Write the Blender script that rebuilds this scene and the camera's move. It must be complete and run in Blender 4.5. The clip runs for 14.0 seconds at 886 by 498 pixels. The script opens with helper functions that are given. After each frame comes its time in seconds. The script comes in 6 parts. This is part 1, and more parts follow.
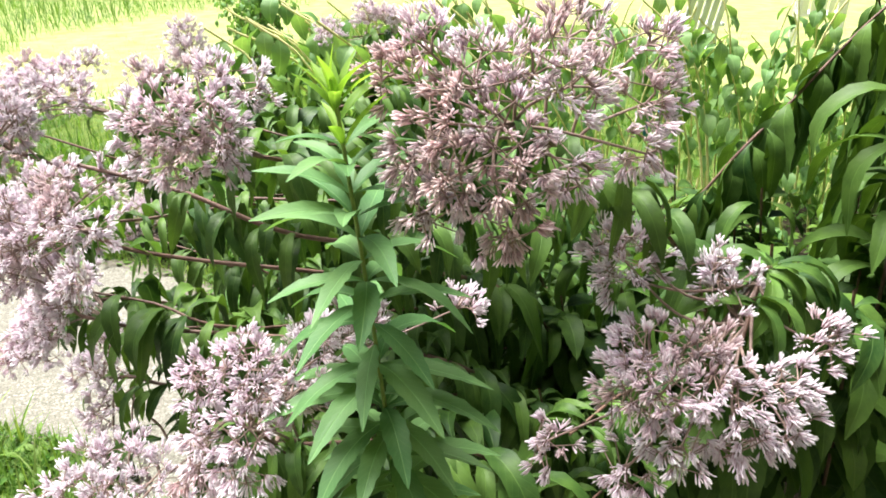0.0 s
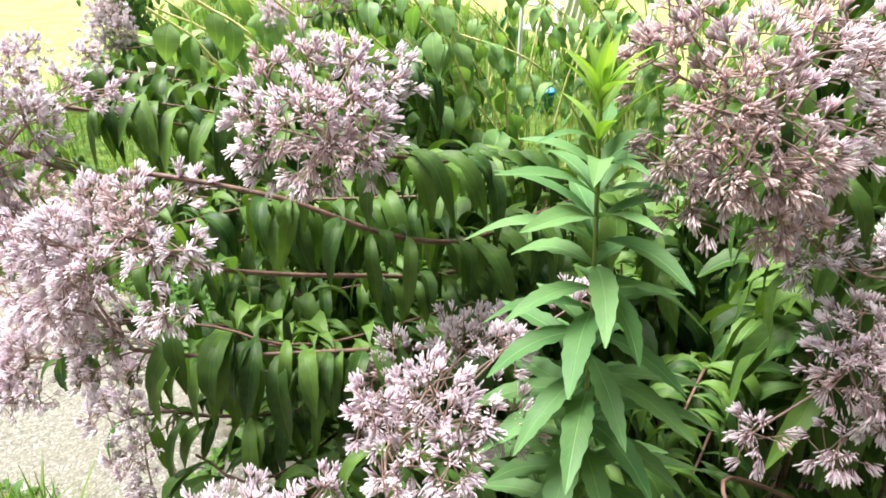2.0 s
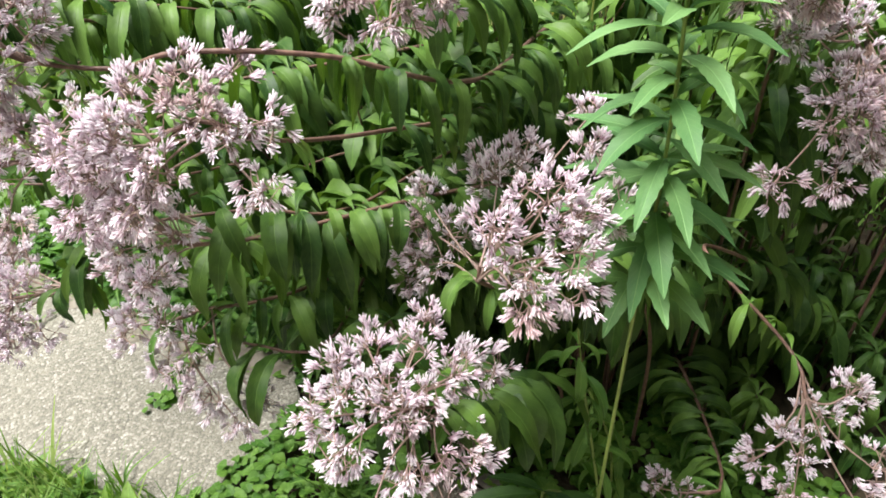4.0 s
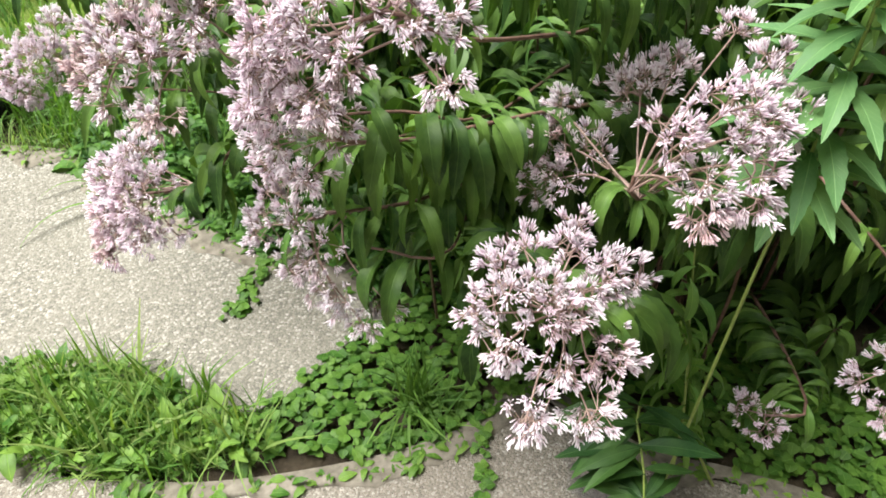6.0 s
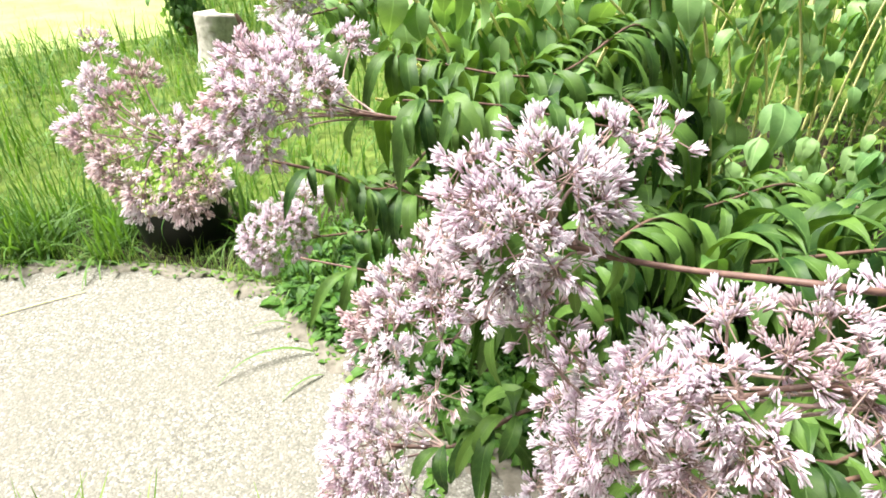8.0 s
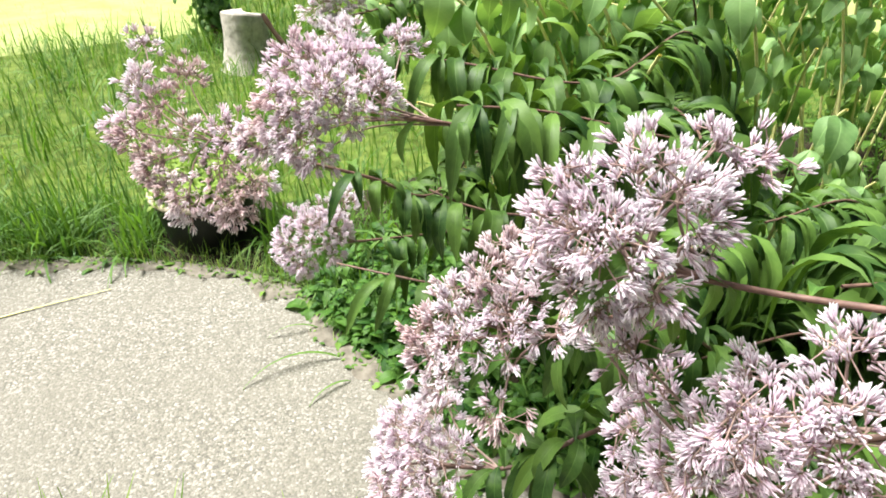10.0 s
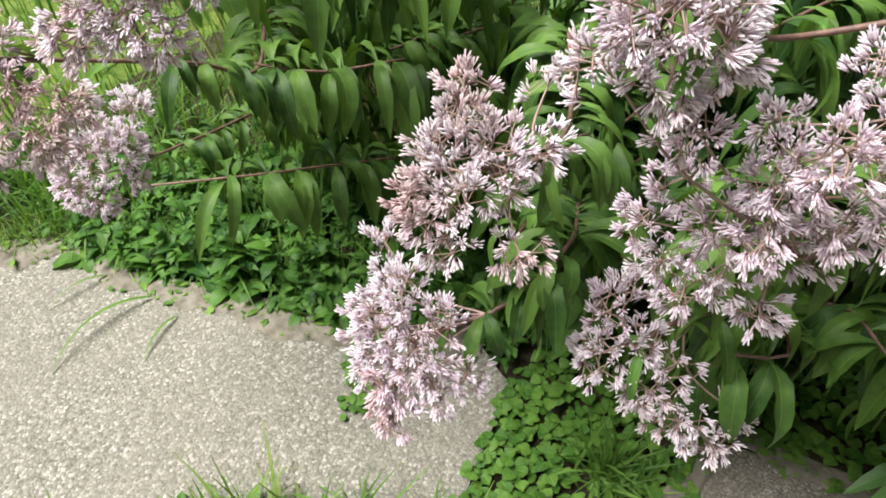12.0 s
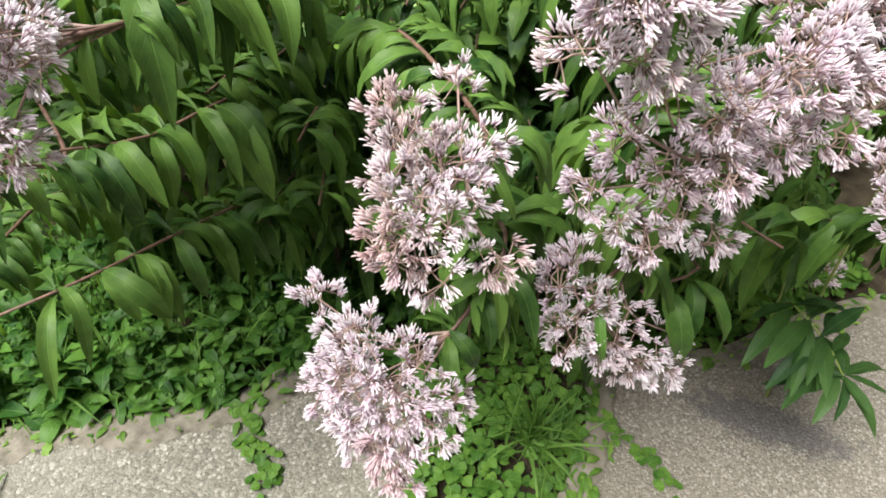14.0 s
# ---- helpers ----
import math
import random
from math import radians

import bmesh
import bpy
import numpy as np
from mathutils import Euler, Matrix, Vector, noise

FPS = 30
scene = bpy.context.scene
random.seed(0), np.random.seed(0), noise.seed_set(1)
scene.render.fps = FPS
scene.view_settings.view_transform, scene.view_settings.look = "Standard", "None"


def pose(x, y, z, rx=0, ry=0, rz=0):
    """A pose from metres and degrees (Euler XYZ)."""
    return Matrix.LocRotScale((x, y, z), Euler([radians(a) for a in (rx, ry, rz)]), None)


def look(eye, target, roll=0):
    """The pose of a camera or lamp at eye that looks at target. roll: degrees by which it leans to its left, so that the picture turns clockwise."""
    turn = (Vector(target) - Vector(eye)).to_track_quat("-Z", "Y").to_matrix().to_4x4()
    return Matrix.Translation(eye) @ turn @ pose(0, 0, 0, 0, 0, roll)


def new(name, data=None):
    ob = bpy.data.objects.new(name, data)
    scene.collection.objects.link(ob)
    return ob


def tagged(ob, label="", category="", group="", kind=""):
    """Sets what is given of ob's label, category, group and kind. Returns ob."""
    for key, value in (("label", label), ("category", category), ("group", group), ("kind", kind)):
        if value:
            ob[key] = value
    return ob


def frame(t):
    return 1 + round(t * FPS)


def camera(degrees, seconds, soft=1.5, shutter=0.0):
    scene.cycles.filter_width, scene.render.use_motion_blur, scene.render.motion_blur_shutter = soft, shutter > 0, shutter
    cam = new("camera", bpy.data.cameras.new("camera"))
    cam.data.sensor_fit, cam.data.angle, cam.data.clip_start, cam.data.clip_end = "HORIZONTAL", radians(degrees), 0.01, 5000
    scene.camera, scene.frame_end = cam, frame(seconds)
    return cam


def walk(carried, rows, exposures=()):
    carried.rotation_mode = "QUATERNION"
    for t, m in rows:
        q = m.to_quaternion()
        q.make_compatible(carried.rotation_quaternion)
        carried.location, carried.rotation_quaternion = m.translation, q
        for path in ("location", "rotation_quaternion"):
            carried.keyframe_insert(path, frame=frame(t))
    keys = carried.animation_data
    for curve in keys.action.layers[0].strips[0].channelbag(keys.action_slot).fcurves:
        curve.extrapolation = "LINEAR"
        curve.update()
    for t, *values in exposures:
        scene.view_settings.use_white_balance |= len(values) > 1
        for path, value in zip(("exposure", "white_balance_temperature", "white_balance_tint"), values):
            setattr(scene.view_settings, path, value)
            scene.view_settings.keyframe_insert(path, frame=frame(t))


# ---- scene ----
cam = camera(67.3, 14.0, 1.75)
PATH = [
    (0, (0.016, 0.003, 1.351), (-0.021, 1.805, 0.483), -0.8),
    (0.5, (-0.096, 0.001, 1.353), (0.016, 1.795, 0.475), -0.2),
    (1, (-0.167, -0.001, 1.353), (0.161, 1.767, 0.477), 0.4),
    (1.5, (-0.22, 0.019, 1.348), (0.11, 1.769, 0.438), 1.6),
    (2, (-0.27, 0.086, 1.345), (0.074, 1.829, 0.427), 0.8),
    (2.5, (-0.329, 0.153, 1.351), (0.006, 1.871, 0.384), -1.3),
    (3, (-0.371, 0.182, 1.343), (0.1, 1.835, 0.32), -1.7),
    (3.5, (-0.454, 0.147, 1.353), (0.17, 1.655, 0.196), -2.4),
    (4, (-0.535, 0.103, 1.333), (0.208, 1.501, 0.111), -2.0),
    (4.2, (-0.563, 0.096, 1.327), (0.217, 1.457, 0.087), -1.3),
    (6.3, (-0.702, 0.187, 1.307), (-0.066, 1.497, -0.064), -0.8),
    (6.5, (-0.694, 0.236, 1.303), (-0.073, 1.552, -0.069), -1.4),
    (7, (-0.694, 0.354, 1.308), (-0.157, 1.752, -0.019), -0.2),
    (7.5, (-0.737, 0.428, 1.34), (-0.331, 1.966, 0.127), 0.2),
    (8, (-0.776, 0.475, 1.366), (-0.456, 2.12, 0.274), -1.2),
    (8.2, (-0.786, 0.482, 1.37), (-0.496, 2.142, 0.292), -1.9),
    (10.3, (-0.843, 0.539, 1.35), (-0.549, 2.192, 0.263), -0.1),
    (10.5, (-0.868, 0.568, 1.34), (-0.42, 2.168, 0.228), 0.0),
    (11, (-0.943, 0.618, 1.328), (-0.222, 2.069, 0.156), -1.5),
    (11.5, (-1.001, 0.638, 1.331), (-0.105, 1.877, 0.043), 0.2),
    (12, (-1.029, 0.666, 1.304), (-0.118, 1.775, -0.089), -0.5),
    (12.5, (-1.047, 0.735, 1.273), (-0.033, 1.676, -0.171), -0.9),
    (13, (-1.05, 0.787, 1.271), (0.049, 1.564, -0.208), -0.4),
    (13.5, (-1.059, 0.805, 1.277), (0.135, 1.502, -0.167), 0.6),
    (14, (-1.098, 0.842, 1.295), (0.207, 1.416, -0.107), -0.9),
]
walk(cam, [(t, look(eye, target, roll)) for t, eye, target, roll in PATH], [(0.0, 1.7), (3.0, 1.58), (4.2, 1.42), (7.0, 1.48), (7.5, 1.52), (8.0, 1.82), (10.5, 1.4), (12.0, 1.15), (14.0, 1.15)])

# ---- world and light: bright, thinly overcast day ----
SUN_UP, SUN_ROUND = 66.0, 300.0
world = bpy.data.worlds.new("sky")
scene.world = world
world.use_nodes = True
sky_nodes = world.node_tree.nodes
sky = sky_nodes.new("ShaderNodeTexSky")
sky.sky_type, sky.sun_disc = "NISHITA", False
sky.sun_elevation, sky.sun_rotation = radians(SUN_UP), radians(SUN_ROUND)
sky.air_density, sky.dust_density = 1.0, 4.0
world.node_tree.links.new(sky.outputs[0], sky_nodes["Background"].inputs[0])
sky_nodes["Background"].inputs[1].default_value = 0.024
sun_data = bpy.data.lights.new("sun", "SUN")
sun_data.energy, sun_data.angle, sun_data.color = 5.0, radians(40), (1.0, 0.975, 0.95)
sun = new("sun", sun_data)
sun.matrix_world = look((0, 0, 0), (-math.sin(radians(SUN_ROUND)) * math.cos(radians(SUN_UP)), -math.cos(radians(SUN_ROUND)) * math.cos(radians(SUN_UP)), -math.sin(radians(SUN_UP))))


# ---- materials ----
def material(name, rough=0.6, spec=0.4):
    m = bpy.data.materials.new(name)
    m.use_nodes = True
    b = m.node_tree.nodes["Principled BSDF"]
    b.inputs["Roughness"].default_value = rough
    b.inputs["Specular IOR Level"].default_value = spec
    return m, m.node_tree.nodes, m.node_tree.links, b


def ramp(nodes, stops):
    r = nodes.new("ShaderNodeValToRGB")
    while len(r.color_ramp.elements) < len(stops):
        r.color_ramp.elements.new(0.5)
    for e, (p, c) in zip(r.color_ramp.elements, stops):
        e.position, e.color = p, (*c, 1)
    return r


def noise_tex(nodes, links, scale, detail=4.0, coord="Object", rough=0.55):
    tc = nodes.new("ShaderNodeTexCoord")
    n = nodes.new("ShaderNodeTexNoise")
    n.inputs["Scale"].default_value, n.inputs["Detail"].default_value, n.inputs["Roughness"].default_value = scale, detail, rough
    links.new(tc.outputs[coord], n.inputs["Vector"])
    return n


def mix(nodes, links, kind, fac, a, b):
    x = nodes.new("ShaderNodeMix")
    x.data_type, x.blend_type = "RGBA", kind
    for sock, v in (("Factor", fac), ("A", a), ("B", b)):
        i = [s for s in x.inputs if s.name == sock and s.enabled][0]
        if isinstance(v, (int, float)):
            i.default_value = v
        elif isinstance(v, tuple):
            i.default_value = (*v, 1)
        else:
            links.new(v, i)
    return [s for s in x.outputs if s.enabled][0]


def leaf_material(name, dark, light, rough=0.42, through_light=0.3, vein=0.35, per_island=False):
    """Green leaf: midrib and side veins from the leaf's own UV, mottling, random tone, light passing through."""
    m, nodes, links, b = material(name, rough, 0.22)
    n = noise_tex(nodes, links, 28, 5)
    tone = ramp(nodes, [(0.25, dark), (0.8, light)])
    if per_island:
        rnd = nodes.new("ShaderNodeNewGeometry").outputs["Random Per Island"]
    else:
        rnd = nodes.new("ShaderNodeObjectInfo").outputs["Random"]
    add = nodes.new("ShaderNodeMath")
    add.operation = "MULTIPLY_ADD"
    links.new(n.outputs["Fac"], add.inputs[0])
    add.inputs[1].default_value = 0.6
    half = nodes.new("ShaderNodeMath")
    half.operation = "MULTIPLY"
    links.new(rnd, half.inputs[0])
    half.inputs[1].default_value = 0.45
    links.new(half.outputs[0], add.inputs[2])
    links.new(add.outputs[0], tone.inputs[0])
    uv = nodes.new("ShaderNodeTexCoord")
    sep = nodes.new("ShaderNodeSeparateXYZ")
    links.new(uv.outputs["UV"], sep.inputs[0])
    off = nodes.new("ShaderNodeMath")
    off.operation = "ABSOLUTE"
    sub = nodes.new("ShaderNodeMath")
    sub.operation = "SUBTRACT"
    sub.inputs[1].default_value = 0.5
    links.new(sep.outputs["X"], sub.inputs[0])
    links.new(sub.outputs[0], off.inputs[0])
    rib = ramp(nodes, [(0.0, (1, 1, 1)), (0.035, (0, 0, 0))])
    links.new(off.outputs[0], rib.inputs[0])
    # side veins run outward and forward
    comb = nodes.new("ShaderNodeMath")
    comb.operation = "MULTIPLY_ADD"
    links.new(off.outputs[0], comb.inputs[0])
    comb.inputs[1].default_value = -0.35
    links.new(sep.outputs["Y"], comb.inputs[2])
    wave = nodes.new("ShaderNodeMath")
    wave.operation = "SINE"
    scl = nodes.new("ShaderNodeMath")
    scl.operation = "MULTIPLY"
    scl.inputs[1].default_value = 75
    links.new(comb.outputs[0], scl.inputs[0])
    links.new(scl.outputs[0], wave.inputs[0])
    side = ramp(nodes, [(0.86, (0, 0, 0)), (1.0, (0.2, 0.2, 0.2))])
    links.new(wave.outputs[0], side.inputs[0])
    veins = mix(nodes, links, "LIGHTEN", 1.0, rib.outputs[0], side.outputs[0])
    vf = nodes.new("ShaderNodeMath")
    vf.operation = "MULTIPLY"
    vf.inputs[1].default_value = vein
    links.new(veins, vf.inputs[0])
    pale = tuple(min(1, c * 1.9 + 0.02) for c in light)
    col = mix(nodes, links, "MIX", vf.outputs[0], tone.outputs[0], pale)
    links.new(col, b.inputs["Base Color"])
    bump = nodes.new("ShaderNodeBump")
    bump.inputs["Strength"].default_value, bump.inputs["Distance"].default_value = 0.35, 0.002
    bump.invert = True
    links.new(veins, bump.inputs["Height"])
    links.new(bump.outputs[0], b.inputs["Normal"])
    tl = nodes.new("ShaderNodeBsdfTranslucent")
    warm = mix(nodes, links, "MULTIPLY", 1.0, col, (1.5, 1.55, 0.6))
    links.new(warm, tl.inputs["Color"])
    ms = nodes.new("ShaderNodeMixShader")
    ms.inputs[0].default_value = through_light
    links.new(b.outputs[0], ms.inputs[1])
    links.new(tl.outputs[0], ms.inputs[2])
    links.new(ms.outputs[0], nodes["Material Output"].inputs["Surface"])
    return m


def plain_material(name, dark, light, scale=60, rough=0.6, bump_by=0.3, bump_depth=0.001, spec=0.4, island=False):
    m, nodes, links, b = material(name, rough, spec)
    n = noise_tex(nodes, links, scale, 6)
    r = ramp(nodes, [(0.3, dark), (0.72, light)])
    if island:
        rnd = nodes.new("ShaderNodeNewGeometry").outputs["Random Per Island"]
        ma = nodes.new("ShaderNodeMath")
        ma.operation = "MULTIPLY_ADD"
        links.new(rnd, ma.inputs[0])
        ma.inputs[1].default_value = 0.5
        sh = nodes.new("ShaderNodeMath")
        sh.operation = "MULTIPLY"
        sh.inputs[1].default_value = 0.55
        links.new(n.outputs["Fac"], sh.inputs[0])
        links.new(sh.outputs[0], ma.inputs[2])
        links.new(ma.outputs[0], r.inputs[0])
    else:
        links.new(n.outputs["Fac"], r.inputs[0])
    links.new(r.outputs[0], b.inputs["Base Color"])
    bump = nodes.new("ShaderNodeBump")
    bump.inputs["Strength"].default_value, bump.inputs["Distance"].default_value = bump_by, bump_depth
    links.new(n.outputs["Fac"], bump.inputs["Height"])
    links.new(bump.outputs[0], b.inputs["Normal"])
    return m


def floret_material(name, fade_from, fade_to):
    """Small tubular flowers: mauve at the foot, pale lilac to white at the tip."""
    m, nodes, links, b = material(name, 0.7, 0.2)
    uv = nodes.new("ShaderNodeTexCoord")
    sep = nodes.new("ShaderNodeSeparateXYZ")
    links.new(uv.outputs["UV"], sep.inputs[0])
    fresh = ramp(nodes, [(0.0, (0.5, 0.35, 0.39)), (0.2, (0.8, 0.65, 0.72)), (0.45, (0.95, 0.87, 0.93)), (1.0, (0.99, 0.97, 0.99))])
    faded = ramp(nodes, [(0.0, (0.36, 0.23, 0.18)), (0.45, (0.62, 0.42, 0.38)), (1.0, (0.88, 0.74, 0.72))])
    links.new(sep.outputs["Y"], fresh.inputs[0])
    links.new(sep.outputs["Y"], faded.inputs[0])
    big = noise_tex(nodes, links, 9, 2)
    pick = ramp(nodes, [(fade_from, (0, 0, 0)), (fade_to, (0.75, 0.75, 0.75))])
    links.new(big.outputs["Fac"], pick.inputs[0])
    col = mix(nodes, links, "MIX", pick.outputs[0], fresh.outputs[0], faded.outputs[0])
    rosy = nodes.new("ShaderNodeMapRange")
    rosy.inputs["To Min"].default_value, rosy.inputs["To Max"].default_value = 0.0, 0.45
    links.new(nodes.new("ShaderNodeObjectInfo").outputs["Random"], rosy.inputs["Value"])
    col = mix(nodes, links, "MULTIPLY", rosy.outputs[0], col, (1.0, 0.88, 0.95))
    hsv = nodes.new("ShaderNodeHueSaturation")
    geo = nodes.new("ShaderNodeNewGeometry")
    val = nodes.new("ShaderNodeMapRange")
    val.inputs["To Min"].default_value, val.inputs["To Max"].default_value = 0.88, 1.06
    links.new(geo.outputs["Random Per Island"], val.inputs["Value"])
    links.new(val.outputs[0], hsv.inputs["Value"])
    links.new(col, hsv.inputs["Color"])
    links.new(hsv.outputs[0], b.inputs["Base Color"])
    tl = nodes.new("ShaderNodeBsdfTranslucent")
    links.new(hsv.outputs[0], tl.inputs["Color"])
    ms = nodes.new("ShaderNodeMixShader")
    ms.inputs[0].default_value = 0.5
    links.new(b.outputs[0], ms.inputs[1])
    links.new(tl.outputs[0], ms.inputs[2])
    links.new(ms.outputs[0], nodes["Material Output"].inputs["Surface"])
    return m


def aggregate_material(name, base, dull, stones, stain, stain_at=None):
    """Weathered exposed-aggregate concrete: pebbles of mixed tone, dirt patches, worn stains."""
    m, nodes, links, b = material(name, 0.85, 0.25)
    tc = nodes.new("ShaderNodeTexCoord")
    vo = nodes.new("ShaderNodeTexVoronoi")
    vo.inputs["Scale"].default_value = stones
    links.new(tc.outputs["Object"], vo.inputs["Vector"])
    vo2 = nodes.new("ShaderNodeTexVoronoi")
    vo2.inputs["Scale"].default_value = stones * 2.3
    links.new(tc.outputs["Object"], vo2.inputs["Vector"])
    sepc = nodes.new("ShaderNodeSeparateColor")
    links.new(vo.outputs["Color"], sepc.inputs[0])
    tone = ramp(nodes, [(0.0, tuple(c * 0.6 for c in base)), (0.35, tuple(c * 0.9 for c in base)), (0.75, tuple(min(1, c * 1.1) for c in base)), (0.98, (0.4, 0.39, 0.35))])
    links.new(sepc.outputs[0], tone.inputs[0])
    edge = ramp(nodes, [(0.3, (1, 1, 1)), (0.75, (0.66, 0.64, 0.6))])
    links.new(vo.outputs["Distance"], edge.inputs[0])
    grit = noise_tex(nodes, links, stones * 1.7, 3)
    speck = ramp(nodes, [(0.36, (0.72, 0.71, 0.68)), (0.6, (1.08, 1.08, 1.06))])
    links.new(grit.outputs["Fac"], speck.inputs[0])
    c0 = mix(nodes, links, "MULTIPLY", 0.6, tone.outputs[0], edge.outputs[0])
    c1 = mix(nodes, links, "MULTIPLY", 0.9, c0, speck.outputs[0])
    n = noise_tex(nodes, links, 3.2, 5)
    patch = ramp(nodes, [(0.38, (0, 0, 0)), (0.7, (1, 1, 1))])
    links.new(n.outputs["Fac"], patch.inputs[0])
    pf = nodes.new("ShaderNodeMath")
    pf.operation = "MULTIPLY"
    pf.inputs[1].default_value = stain
    links.new(patch.outputs[0], pf.inputs[0])
    c2 = mix(nodes, links, "MIX", pf.outputs[0], c1, dull)
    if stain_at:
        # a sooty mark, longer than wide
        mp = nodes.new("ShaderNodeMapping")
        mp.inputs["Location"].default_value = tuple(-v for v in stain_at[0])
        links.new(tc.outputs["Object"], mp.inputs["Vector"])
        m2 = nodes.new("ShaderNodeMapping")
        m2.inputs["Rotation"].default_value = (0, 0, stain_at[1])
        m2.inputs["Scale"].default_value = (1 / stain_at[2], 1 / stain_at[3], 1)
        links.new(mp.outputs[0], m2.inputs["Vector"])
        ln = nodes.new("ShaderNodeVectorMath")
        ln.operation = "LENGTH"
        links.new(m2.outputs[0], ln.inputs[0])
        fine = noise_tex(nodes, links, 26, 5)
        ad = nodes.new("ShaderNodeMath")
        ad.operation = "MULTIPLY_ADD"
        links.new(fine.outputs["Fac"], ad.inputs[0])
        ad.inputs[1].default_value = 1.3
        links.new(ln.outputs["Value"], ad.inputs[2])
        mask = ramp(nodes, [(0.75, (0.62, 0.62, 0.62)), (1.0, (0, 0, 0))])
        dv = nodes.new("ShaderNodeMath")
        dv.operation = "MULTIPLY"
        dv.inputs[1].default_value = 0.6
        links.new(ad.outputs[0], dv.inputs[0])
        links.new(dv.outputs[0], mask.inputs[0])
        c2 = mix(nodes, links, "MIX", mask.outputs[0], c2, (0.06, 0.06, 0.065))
    links.new(c2, b.inputs["Base Color"])
    hgt = mix(nodes, links, "ADD", 0.5, vo.outputs["Distance"], vo2.outputs["Distance"])
    bump = nodes.new("ShaderNodeBump")
    bump.invert = True
    bump.inputs["Strength"].default_value, bump.inputs["Distance"].default_value = 0.8, 0.003
    links.new(hgt, bump.inputs["Height"])
    links.new(bump.outputs[0], b.inputs["Normal"])
    return m


M_JOE = leaf_material("joe_pye_leaf", (0.014, 0.046, 0.01), (0.1, 0.185, 0.034), 0.5, 0.17, 0.25)
M_JOE_SIDE = leaf_material("shoot_leaf", (0.06, 0.15, 0.03), (0.14, 0.25, 0.05), 0.5, 0.25)
M_GOLD = leaf_material("goldenrod_leaf", (0.072, 0.175, 0.06), (0.145, 0.265, 0.098), 0.5, 0.25, 0.4)
M_GOLD_TOP = leaf_material("goldenrod_young_leaf", (0.168, 0.319, 0.045), (0.286, 0.437, 0.095), 0.5, 0.4, 0.3)
M_OVAL = leaf_material("oval_leaf", (0.105, 0.225, 0.07), (0.25, 0.385, 0.145), 0.45, 0.28, 0.3)
M_WEED = leaf_material("weed_leaf", (0.016, 0.062, 0.01), (0.09, 0.195, 0.03), 0.5, 0.28, 0.3, True)
M_PALE_WEED = leaf_material("pale_weed_leaf", (0.13, 0.22, 0.03), (0.26, 0.36, 0.07), 0.5, 0.35, 0.3, True)
M_JOINT = leaf_material("joint_weed_leaf", (0.035, 0.11, 0.015), (0.16, 0.27, 0.045), 0.5, 0.3, 0.3, True)
M_COVER = leaf_material("cover_leaf", (0.034, 0.1, 0.013), (0.108, 0.212, 0.032), 0.5, 0.25, 0.3, True)
M_GRASS = leaf_material("grass_blade", (0.048, 0.125, 0.022), (0.135, 0.245, 0.048), 0.5, 0.35, 0.1, True)
M_PALE_GRASS = leaf_material("pale_grass_blade", (0.1, 0.19, 0.035), (0.24, 0.32, 0.1), 0.5, 0.35, 0.1, True)
M_SPEAR = leaf_material("spear_leaf", (0.014, 0.048, 0.012), (0.06, 0.13, 0.03), 0.5, 0.15, 0.25)
# lawn blades are pale: stronger sunlight out there is put into the colour
M_LAWN_GRASS = leaf_material("lawn_blade", (0.2, 0.27, 0.06), (0.34, 0.38, 0.13), 0.6, 0.35, 0.05, True)
M_FLORET = floret_material("floret", 0.56, 0.74)
M_FLORET_FADING = floret_material("fading_floret", 0.4, 0.6)
M_STEM = plain_material("purple_stem", (0.085, 0.046, 0.038), (0.2, 0.118, 0.085), 90, 0.55)
M_STALK = plain_material("flower_stalk", (0.2, 0.13, 0.115), (0.34, 0.245, 0.2), 120, 0.6)
M_GREEN_STEM = plain_material("green_stem", (0.17, 0.24, 0.05), (0.26, 0.33, 0.08), 90, 0.5)
M_STRAW = plain_material("straw_stem", (0.7, 0.66, 0.24), (0.86, 0.82, 0.42), 70, 0.6)
M_SOIL = plain_material("soil", (0.018, 0.014, 0.009), (0.06, 0.048, 0.03), 22, 0.95, 0.9, 0.02, 0.15)
# base colour kept pale to carry the lawn's extra sunlight
M_LAWN = plain_material("lawn", (0.21, 0.26, 0.075), (0.34, 0.37, 0.15), 3.2, 0.9, 0.5, 0.02, 0.1)
M_DIRT = plain_material("path_dirt", (0.1, 0.09, 0.068), (0.225, 0.205, 0.165), 34, 0.95, 0.9, 0.006, 0.15)
M_SLAB = aggregate_material("pale_aggregate", (0.226, 0.219, 0.185), (0.172, 0.163, 0.131), 150, 0.65)
M_ROUGH = plain_material("rough_lawn", (0.05, 0.082, 0.014), (0.15, 0.2, 0.042), 12, 0.9, 0.6, 0.02, 0.1)


